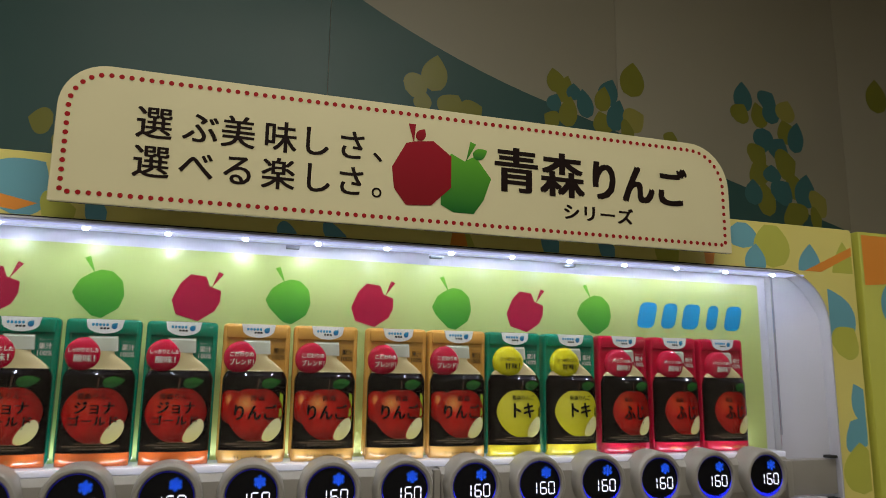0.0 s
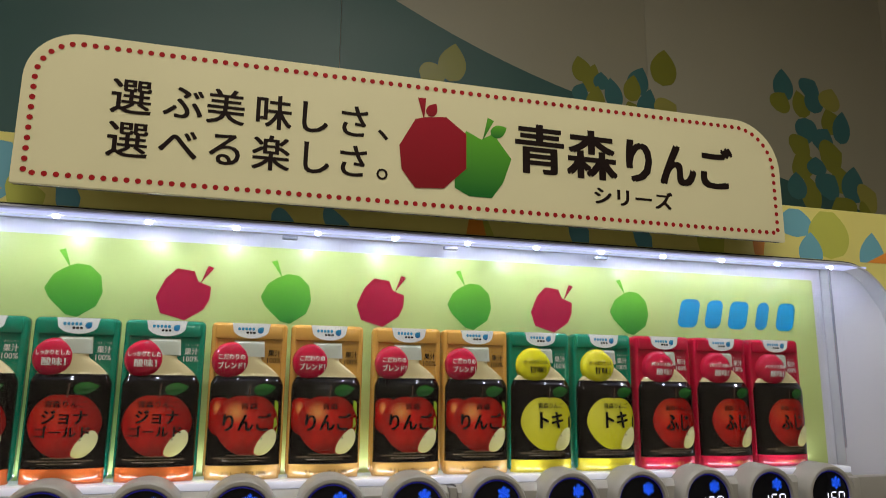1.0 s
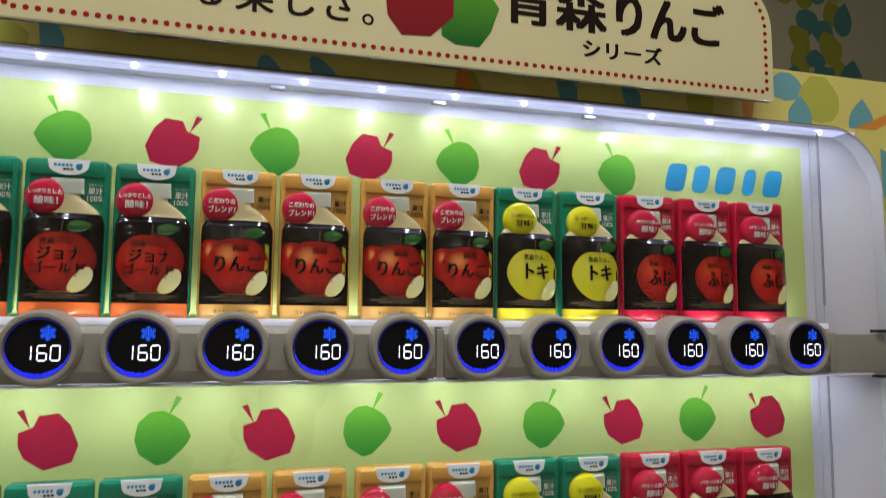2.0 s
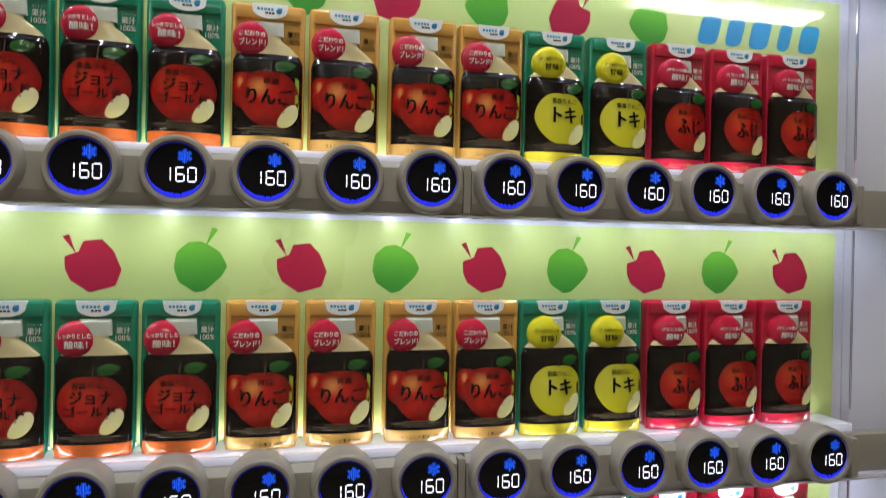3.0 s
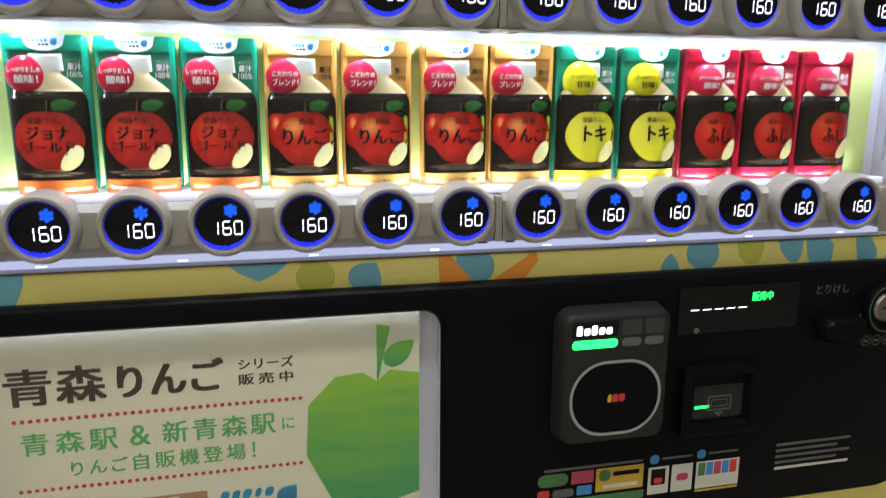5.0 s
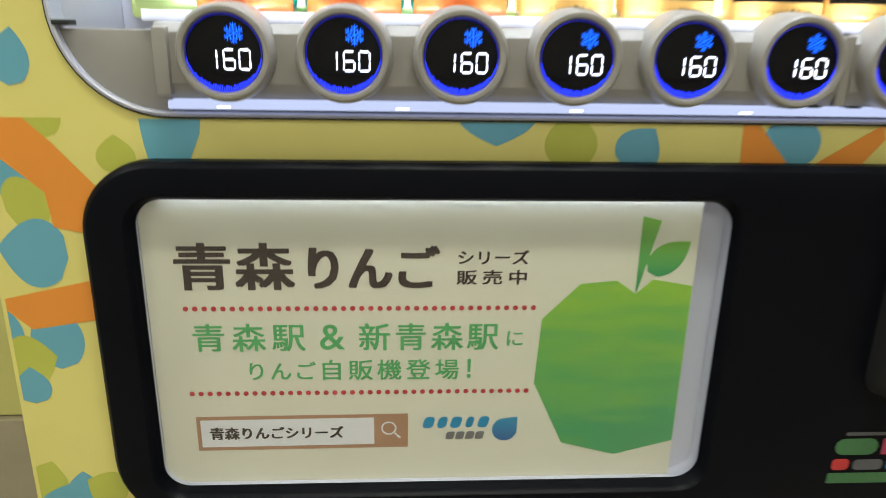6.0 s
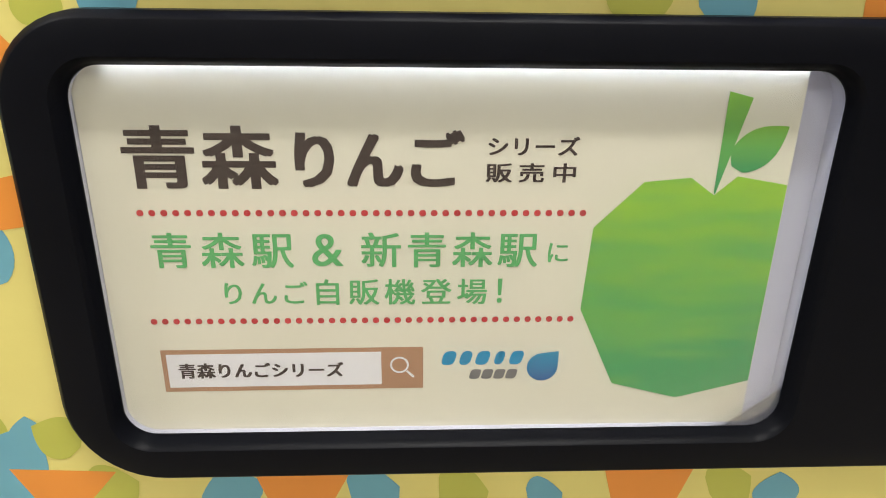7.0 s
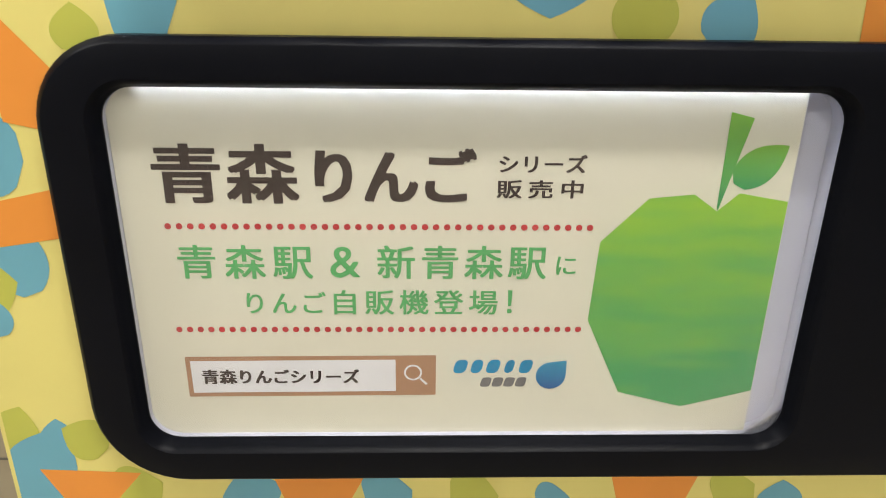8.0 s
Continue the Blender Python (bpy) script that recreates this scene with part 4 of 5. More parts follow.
for i in range(4):
    bm = loft(bmesh.new(), [(circle(0.5035 + 0.0165 * i, 0.7465, 0.0072, 18), CP - 0.0004), (circle(0.5035 + 0.0165 * i, 0.7465, 0.0062, 18), CP - 0.0004)], False, False)
    sheet(bm, rr(0.4998 + 0.0165 * i, 0.5072 + 0.0165 * i, 0.7448, 0.7482, 0.001, n=2), CP - 0.0004)
    print_part("coin_mark", bm, M_READERGREY, control, "outlined coin mark with a plain bar")
bm = sheet(bmesh.new(), [(0.487, 0.765), (0.492, 0.759), (0.496, 0.766), (0.4935, 0.766), (0.4905, 0.785), (0.488, 0.785)], CP - 0.0004)
print_part("arrow_mark", bm, M_READERGREY, control, "pale arrow")


def sticker(name, x0, x1, z0, z1, mat, label, r=0.001, lift=0.0004):
    return print_part(name, sheet(bmesh.new(), rr(x0, x1, z0, z1, r, n=3), CP - lift), mat, control, label)


sticker("payment_sticker", 0.048, 0.194, 0.560, 0.571, M_SGREEN, "green strip of the payment sticker")
sticker("payment_sticker", 0.050, 0.090, 0.590, 0.607, M_SGREEN, "dark green oval mark", 0.008)
sticker("payment_sticker", 0.094, 0.124, 0.590, 0.607, M_SPINK, "pink mark")
sticker("payment_sticker", 0.050, 0.066, 0.574, 0.586, M_SRED, "red mark", 0.004)
sticker("payment_sticker", 0.070, 0.098, 0.574, 0.585, M_READERGREY, "grey mark", 0.004)
sticker("payment_sticker", 0.102, 0.122, 0.574, 0.587, M_SBLUE, "blue mark", 0.002)
sticker("payment_sticker", 0.127, 0.192, 0.575, 0.607, M_SYELLOW, "yellow mark")
sticker("sticker_spot", 0.131, 0.147, 0.589, 0.605, M_SGREEN, "round green spot", 0.007, 0.0007)
sticker("sticker_bar", 0.150, 0.186, 0.595, 0.601, M_BROWN, "plain dark bar", 0.001, 0.0007)
sticker("sticker_bar", 0.137, 0.184, 0.579, 0.584, M_SWHITE, "plain white bar", 0.001, 0.0007)
sticker("sticker_bar", 0.058, 0.190, 0.610, 0.6135, M_READERGREY, "line of unreadable small print")
for i, x in enumerate((0.200, 0.2665)):
    sticker("step_spot", x, x + 0.013, 0.604, 0.617, M_SBLUE, "blue step marker", 0.006)
    sticker("sticker_bar", x + 0.017, x + 0.060, 0.609, 0.612, M_READERGREY, "line of unreadable small print")
for x0, x1, c in ((0.199, 0.228, M_SWHITE), (0.232, 0.262, M_SWHITE), (0.267, 0.330, M_SWHITE)):
    sticker("guide_card", x0, x1, 0.562, 0.600, c, "white guide picture")
sticker("guide_picture", 0.203, 0.223, 0.575, 0.597, M_BROWN, "dark guide picture", 0.001, 0.0007)
sticker("guide_picture", 0.207, 0.219, 0.577, 0.585, M_SRED, "red patch", 0.003, 0.0010)
sticker("guide_picture", 0.239, 0.256, 0.577, 0.587, M_SPINK, "pink patch", 0.004, 0.0007)
for i, c in enumerate((M_SGREEN, M_SBLUE, M_SPINK, M_SBLUE, M_SRED)):
    sticker("guide_picture", 0.270 + 0.0115 * i, 0.280 + 0.0115 * i, 0.580, 0.598, c, "coloured patch", 0.001, 0.0007)
sticker("sticker_bar", 0.267, 0.330, 0.5575, 0.5605, M_SYELLOW, "thin yellow bar")
for i in range(5):
    sticker("notice_bar", 0.384, 0.500 - 0.02 * (i % 2), 0.6085 - 0.0085 * i, 0.6125 - 0.0085 * i, M_SWHITE if i == 4 else M_READERGREY, "line of unreadable small print")

# leaf print of the wrap
leaf(wrap, B, 0.460, 1.809, 0.053, 0.042, 0)
leaf(wrap, G, 0.512, 1.798, 0.066, 0.072, 0)
leaf(wrap, B, 0.481, 1.772, 0.038, 0.049, 5)
leaf(wrap, B, 0.581, 1.771, 0.043, 0.064, 5)
leaf(wrap, G, 0.647, 1.759, 0.050, 0.103, 0)
leaf(wrap, B, 0.622, 1.696, 0.072, 0.088, -20)
leaf(wrap, G, 0.639, 1.658, 0.056, 0.051, 40)
leaf(wrap, B, 0.658, 1.567, 0.041, 0.063, -25)
leaf(wrap, B, 0.647, 1.524, 0.065, 0.045, -40)
leaf(wrap, B, 0.602, 1.546, 0.019, 0.033, 0)
leaf(wrap, G, 0.647, 1.475, 0.068, 0.073, 0)
leaf(wrap, B, -0.468, 1.794, 0.068, 0.067, 40)
leaf(wrap, G, -0.424, 1.767, 0.032, 0.024, 70)
leaf(wrap, B, -0.300, 1.747, 0.058, 0.029, 80)
leaf(wrap, B, -0.393, 1.768, 0.054, 0.022, 80)
leaf(wrap, G, -0.432, 1.765, 0.052, 0.027, 70)
leaf(wrap, B, -0.131, 1.757, 0.054, 0.024, 60)
leaf(wrap, B, -0.190, 1.759, 0.034, 0.024, 80)
leaf(wrap, G, 0.034, 1.759, 0.060, 0.020, 80)
leaf(wrap, B, 0.262, 0.876, 0.046, 0.048, 20)
leaf(wrap, G, 0.329, 0.877, 0.044, 0.040, 60)
leaf(wrap, B, 0.386, 0.881, 0.054, 0.036, 60)
leaf(wrap, B, 0.430, 0.869, 0.070, 0.040, 70)
leaf(wrap, B, 0.502, 0.861, 0.077, 0.031, 70)
leaf(wrap, B, 0.549, 0.856, 0.039, 0.038, 0)
leaf(wrap, B, 0.217, 0.857, 0.025, 0.036, 0)
leaf(wrap, B, 0.603, 0.965, 0.024, 0.048, 0)
leaf(wrap, G, 0.626, 0.863, 0.067, 0.071, 0)
leaf(wrap, B, 0.603, 0.815, 0.037, 0.040, 60)
leaf(wrap, B, 0.651, 0.819, 0.032, 0.037, 0)
leaf(wrap, G, 0.650, 0.753, 0.047, 0.056, 20)
leaf(wrap, B, 0.638, 0.712, 0.043, 0.043, 0)
leaf(wrap, B, -0.625, 0.928, 0.029, 0.042, 10)
leaf(wrap, G, -0.611, 0.892, 0.034, 0.048, 0)
leaf(wrap, B, -0.630, 0.839, 0.043, 0.051, -15)
leaf(wrap, G, -0.628, 0.818, 0.046, 0.038, 70)
leaf(wrap, B, -0.631, 0.778, 0.058, 0.054, -80)
leaf(wrap, B, -0.623, 0.707, 0.043, 0.062, 0)
leaf(wrap, B, -0.662, 0.709, 0.027, 0.051, 0)
leaf(wrap, G, -0.645, 0.684, 0.047, 0.040, 80)
leaf(wrap, B, -0.649, 0.661, 0.030, 0.034, 0)
leaf(wrap, G, -0.652, 0.566, 0.039, 0.044, 20)
leaf(wrap, B, -0.620, 0.559, 0.030, 0.034, 0)
leaf(wrap, B, -0.516, 0.879, 0.083, 0.046, -75)
leaf(wrap, G, -0.558, 0.857, 0.030, 0.030, 0)
leaf(wrap, B, -0.267, 0.886, 0.062, 0.041, 180)
leaf(wrap, G, -0.208, 0.871, 0.042, 0.046, 0)
leaf(wrap, B, -0.153, 0.865, 0.038, 0.038, 35)
leaf(wrap, B, -0.033, 0.871, 0.052, 0.050, -20)
leaf(wrap, B, -0.637, 0.533, 0.055, 0.080, 30)
leaf(wrap, G, -0.601, 0.558, 0.039, 0.037, -60)
leaf(wrap, G, -0.566, 0.510, 0.049, 0.039, 70)
leaf(wrap, B, -0.482, 0.504, 0.053, 0.039, -30)
leaf(wrap, B, -0.371, 0.501, 0.063, 0.039, 70)
leaf(wrap, G, -0.303, 0.498, 0.068, 0.039, 80)
leaf(wrap, B, -0.239, 0.494, 0.046, 0.028, 70)
leaf(wrap, G, -0.093, 0.503, 0.056, 0.035, 60)
leaf(wrap, B, -0.055, 0.498, 0.038, 0.035, 0)
on_wrap([(-0.668, 0.905), (-0.636, 0.897), (-0.605, 0.866), (-0.575, 0.831), (-0.589, 0.794), (-0.612, 0.799), (-0.615, 0.827), (-0.644, 0.853), (-0.668, 0.860)], O)
on_wrap([(-0.668, 0.737), (-0.663, 0.738), (-0.587, 0.755), (-0.590, 0.720), (-0.641, 0.712)], O)
on_wrap([(-0.072, 0.886), (-0.060, 0.886), (-0.028, 0.850), (-0.070, 0.850)], O)
on_wrap([(-0.014, 0.850), (0.043, 0.886), (0.047, 0.874), (0.028, 0.850)], O)
on_wrap([(-0.640, 0.530), (-0.563, 0.526), (-0.602, 0.480), (-0.615, 0.480)], O)
on_wrap([(-0.463, 0.526), (-0.388, 0.526), (-0.411, 0.480), (-0.447, 0.480)], O)
on_wrap([(-0.196, 0.526), (-0.123, 0.526), (-0.138, 0.480), (-0.184, 0.480)], O)
on_wrap([(0.552, 1.753), (0.667, 1.804), (0.667, 1.791), (0.564, 1.744)], O)
on_wrap([(0.390, 1.790), (0.412, 1.790), (0.406, 1.758), (0.394, 1.757)], O)
on_wrap([(0.602, 1.032), (0.667, 1.040), (0.667, 1.020), (0.610, 1.017)], O)
on_wrap([(0.596, 0.778), (0.625, 0.789), (0.640, 0.765), (0.616, 0.722)], O)
on_wrap([(-0.502, 1.770), (-0.470, 1.765), (-0.450, 1.774), (-0.500, 1.785)], O)
on_wrap([(0.010, 1.758), (0.035, 1.758), (0.028, 1.785), (0.015, 1.785)], O)
leaf(wrap, B, 0.150, 1.772, 0.060, 0.026, 75)
leaf(wrap, B, 0.235, 1.770, 0.050, 0.024, 70)
leaf(wrap, G, 0.330, 1.775, 0.090, 0.040, 80)

# ---------------------------------------------------------------- the sign on top
sign = tagged(new("topper_sign"), "cream sign board with a red dotted border above the machine", "sign")
SX0, SX1, SZ0, SZ1, SY = -0.4335, 0.4045, 1.7695, 1.920, -0.012
SR = (0.048, 0.062, 0.0015, 0.0015)
part("board", loft(bmesh.new(), [(rr(SX0, SX1, SZ0, SZ1, SR, i, n=12), y) for i, y in ((0.0006, SY), (0.0, SY + 0.0006), (0.0, SY + 0.0035))], True, True), M_CREAM, sign, "cream printed board", smooth=30)
part("backing", slab(rr(SX0, SX1, SZ0, SZ1, SR, 0.0008, n=12), SY + 0.0036, SY + 0.010), M_DARKEDGE, sign, "dark foam backing", smooth=30)
for x in (-0.30, 0.0, 0.27):
    part("bracket", box(x - 0.02, x + 0.02, SY + 0.0101, FACE - 0.0002, SZ0 + 0.012, SZ0 + 0.052), M_DARKEDGE, sign, "dark mounting bracket")
path = rr(SX0, SX1, SZ0, SZ1, (0.048, 0.062, 0.0015, 0.0015), 0.0105, n=24)
run = [0.0]
loop = path + path[:1]
for p, q in zip(loop, loop[1:]):
    run.append(run[-1] + math.dist(p, q))
count = round(run[-1] / 0.0099)
pts = []
for i in range(count):
    d = run[-1] * i / count
    j = max(n for n in range(len(path)) if run[n] <= d)
    f = (d - run[j]) / max(run[j + 1] - run[j], 1e-9)
    pts.append((loop[j][0] + (loop[j + 1][0] - loop[j][0]) * f, loop[j][1] + (loop[j + 1][1] - loop[j][1]) * f))
SI = SY - 0.0004
print_part("dotted_border", dots(bmesh.new(), pts, 0.0027, SI), M_REDDOT, sign, "dark red dotted border")


def sign_text(body, x0, x1, z0, z1, bold=0.0, gap=1.0):
    lettering("writing", body, x0, x1, z0, z1, SI, M_BROWN, sign, bold, gap, label="dark brown printed characters")


SIGN_TEXT = "dark brown printed characters"
characters("character", "選ぶ美味しさ、", (-0.339, -0.292, -0.2525, -0.206, -0.165, -0.1245, -0.0945), 1.8625, 0.0395, SI, M_BROWN, sign, 0.018, SIGN_TEXT)
characters("character", "選べる楽しさ。", (-0.339, -0.294, -0.251, -0.207, -0.162, -0.1245, -0.0945), 1.8195, 0.0395, SI, M_BROWN, sign, 0.018, SIGN_TEXT)
sign_text("青森", 0.0535, 0.1790, 1.825, 1.883, 0.035, 1.05)
sign_text("りんご", 0.1905, 0.3365, 1.827, 1.881, 0.04, 0.98)
sign_text("シリーズ", 0.1485, 0.2495, 1.797, 1.818, 0.04, 1.10)
red = [(-0.077, 1.842), (-0.060, 1.873), (-0.050, 1.876), (-0.026, 1.879), (-0.003, 1.862), (-0.003, 1.823), (-0.028, 1.799), (-0.059, 1.797), (-0.074, 1.816)]
green = [(-0.003, 1.866), (0.014, 1.858), (0.028, 1.866), (0.049, 1.839), (0.039, 1.811), (0.026, 1.793), (0.000, 1.793), (-0.016, 1.801), (-0.016, 1.850)]
print_part("green_apple", sheet(bmesh.new(), green, SI), M_SIGNGREEN, sign, "green paper-cut apple")
print_part("red_apple", sheet(bmesh.new(), red, SI - 0.0003), M_SIGNRED, sign, "dark red paper-cut apple")
print_part("red_stem", sheet(bmesh.new(), [(-0.0505, 1.873), (-0.0575, 1.8975), (-0.0485, 1.898)], SI - 0.0002), M_SIGNRED, sign)
print_part("red_leaf", sheet(bmesh.new(), leaf_outline(-0.0415, 1.8855, 0.012, 0.017, 30), SI - 0.0002), M_SIGNRED, sign)
print_part("green_stem", sheet(bmesh.new(), [(0.0155, 1.857), (0.0215, 1.884), (0.0290, 1.881)], SI - 0.0001), M_SIGNGREEN, sign)
print_part("green_leaf", sheet(bmesh.new(), leaf_outline(0.0345, 1.8695, 0.014, 0.021, 60), SI - 0.0001), M_SIGNGREEN, sign)

# ---------------------------------------------------------------- the neighbouring machine
other = tagged(new("vending_machine"), "second vending machine wrapped in olive and orange leaf print", "vending machine")
part("cabinet", box(0.681, 1.86, 0.052, 0.575, 0.0, 1.83, bevel=0.004), M_WRAP, other)
part("front_panel", box(0.681, 1.86, FACE, 0.0515, 0.03, 1.83, bevel=0.004), M_LIME, other, "olive vinyl front door")
bm = bmesh.new()
sheet(bm, [(0.686, 1.824), (0.90, 1.824), (0.80, 1.755), (0.686, 1.745)], FACE - 0.0005)
print_part("orange_print", bm, M_ORANGE, other, "orange branch print")
bm = bmesh.new()
sheet(bm, leaf_outline(0.755, 1.725, 0.075, 0.095, 20), FACE - 0.0006)
sheet(bm, leaf_outline(0.735, 1.46, 0.075, 0.095, -20), FACE - 0.0006)
print_part("leaf_print", bm, M_BLUE, other, "blue leaf print")

# ---------------------------------------------------------------- sample cards, three shelves of twelve
CW, CH, CARD_Y = 0.0775, 0.160, 0.0520
KINDS = {
    "jona": dict(base=(0.004, 0.19, 0.11), band=(0.62, 0.13, 0.025), badge=(0.45, 0.006, 0.035), apple="red", ax=-0.0005, aw=0.0655, note="white"),
    "ringo": dict(base=(0.58, 0.30, 0.065), band=(0.60, 0.34, 0.09), badge=(0.45, 0.006, 0.035), apple="blush", ax=0.0015, aw=0.0635, note="dark"),
    "toki": dict(base=(0.004, 0.19, 0.11), band=(0.66, 0.55, 0.03), badge=(0.62, 0.57, 0.012), apple="yellow", ax=0.0040, aw=0.0650, note="white"),
    "fuji": dict(base=(0.45, 0.005, 0.035), band=(0.52, 0.010, 0.045), badge=(0.47, 0.008, 0.04), apple="crimson", ax=0.0045, aw=0.0600, note="white"),
}
M_COLA = material("dark_bottle_print", (0.0050, 0.0030, 0.0026), 0.06, vary=0.3, scale=60, spec=0.35, bump=0.15, bump_scale=85)
M_NECK = material("cream_bottle_print", (0.60, 0.50, 0.28), 0.1, vary=0.08, scale=60, coat=0.3, bump=0.12, bump_scale=70)
M_CAP = material("white_cap_print", (0.48, 0.50, 0.43), 0.12, vary=0.06, coat=0.3, bump=0.1, bump_scale=90)
M_TAB = material("white_tab", (0.74, 0.74, 0.76), 0.25, vary=0.03, coat=0.3)
M_BLACKINK = material("black_ink", (0.004, 0.003, 0.003), 0.5, vary=0.1, spec=0.08)
M_WHITEINK = material("white_ink", (0.72, 0.70, 0.68), 0.35, vary=0.03)
M_GOLDINK = material("dull_gold_ink", (0.13, 0.085, 0.045), 0.35, vary=0.2, scale=300)
M_SLICE = gradient("apple_flesh", (0.66, 0.62, 0.24), (0.74, 0.70, 0.40), 0.25, 0.4)
M_SKIN = material("apple_skin_rim", (0.34, 0.02, 0.015), 0.25, vary=0.1, coat=0.4)
M_LEAFGREEN = gradient("photo_leaf", (0.006, 0.060, 0.012), (0.025, 0.17, 0.02), 0.2, 0.4)
M_PALESKIN = material("yellow_skin_rim", (0.50, 0.44, 0.04), 0.25, vary=0.1, coat=0.4)
M_LIMEAPPLE = material("lime_apple_print", (0.30, 0.46, 0.03), 0.2, vary=0.12, coat=0.3)
M_VEIN = material("leaf_vein_print", (0.004, 0.040, 0.008), 0.25, vary=0.1)
M_STALK = material("brown_stalk", (0.06, 0.025, 0.012), 0.4, vary=0.2, scale=200)
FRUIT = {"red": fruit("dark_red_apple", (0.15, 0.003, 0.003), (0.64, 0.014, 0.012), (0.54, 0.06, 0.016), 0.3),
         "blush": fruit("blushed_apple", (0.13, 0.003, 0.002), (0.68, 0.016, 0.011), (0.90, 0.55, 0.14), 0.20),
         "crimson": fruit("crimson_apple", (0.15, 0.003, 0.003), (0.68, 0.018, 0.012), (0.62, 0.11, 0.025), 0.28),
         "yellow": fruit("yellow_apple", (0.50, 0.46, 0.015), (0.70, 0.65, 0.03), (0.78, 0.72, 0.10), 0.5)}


def half_width(z):
    """Half the bottle's width at height z on the card."""
    if z < 0.094:
        return 0.0365
    if z < 0.1205:
        return 0.0365 - 0.0237 * ((z - 0.094) / 0.0265) ** 1.7
    if z < 0.1240:
        return 0.0128
    return 0.0162 - 0.0010 * (z - 0.124) / 0.017


def swell(x, z):
    """How far the moulded bottle stands out of the card."""
    hw = half_width(z)
    edge = max(0.0, 1 - (x / hw) ** 2)
    ends = min(1.0, max(0.0, (z + 0.0015) / 0.003)) * min(1.0, max(0.0, (0.1410 - z) / 0.003))
    u = min(1.0, max(0.0, (z - 0.094) / 0.012))
    drop_in = 1 - 0.58 * u * u * (3 - 2 * u)
    rib = sum(math.exp(-((z - c) / 0.0014) ** 2) for c in (0.0880, 0.0935, 0.0185))
    return (0.0025 + 0.0125 * drop_in * edge ** 0.5) * ends ** 0.5 - 0.0007 * rib * edge


def bottle_band(z0, z1, rows, cols=16):
    bm = bmesh.new()
    grid = []
    for i in range(rows + 1):
        z = z0 + (z1 - z0) * i / rows
        hw = half_width(z) * 0.9995
        line = [bm.verts.new((-hw, 0.004, z))]
        line += [bm.verts.new((hw * math.sin(math.pi / 2 * (2 * j / cols - 1)), -swell(hw * math.sin(math.pi / 2 * (2 * j / cols - 1)), z), z)) for j in range(cols + 1)]
        line += [bm.verts.new((hw, 0.004, z))]
        grid.append(line)
    for a, b in zip(grid, grid[1:]):
        for j in range(len(a) - 1):
            bm.faces.new((a[j], a[j + 1], b[j + 1], b[j]))
    return bm


def on_bottle(bm, pts, lift, rings=5):
    """A printed patch that follows the moulded bottle; pts is a star-shaped outline."""
    lim = 0.0358
    pts = clip(clip(pts, 0, lim, False), 0, -lim, True)
    cx, cz = sum(p[0] for p in pts) / len(pts), sum(p[1] for p in pts) / len(pts)
    mid = bm.verts.new((cx, -swell(cx, cz) - lift, cz))
    last = None
    for i in range(1, rings + 1):
        f = i / rings
        row = [bm.verts.new((cx + (x - cx) * f, -swell(cx + (x - cx) * f, cz + (z - cz) * f) - lift, cz + (z - cz) * f)) for x, z in pts]
        n = len(row)
        for j in range(n):
            if last:
                bm.faces.new((last[j], last[(j + 1) % n], row[(j + 1) % n], row[j]))
            else:
                bm.faces.new((mid, row[j], row[(j + 1) % n]))
        last = row
    return bm


def apple_outline(cx, cz, w, h, n=40):
    out = []
    for i in range(n):
        a = 2 * math.pi * i / n
        dip = 0.10 * math.exp(-((a - math.pi / 2) / 0.35) ** 2)
        taper = 1 - 0.13 * max(0.0, -math.sin(a))
        out.append((cx + w / 2 * math.cos(a) * taper, cz + h / 2 * (math.sin(a) - dip)))
    return out


def wedge(cx, cz, w, h, turn, n=24):
    """An apple wedge: a full curve on one side, a flatter one on the other, turned clockwise."""
    c, s = math.cos(radians(-turn)), math.sin(radians(-turn))
    out = []
    for i in range(n):
        a = 2 * math.pi * i / n
        u = w * math.cos(a) * (0.62 if math.cos(a) > 0 else 0.34)
        v = h / 2 * math.sin(a)
        out.append((cx + u * c - v * s, cz + u * s + v * c))
    return out


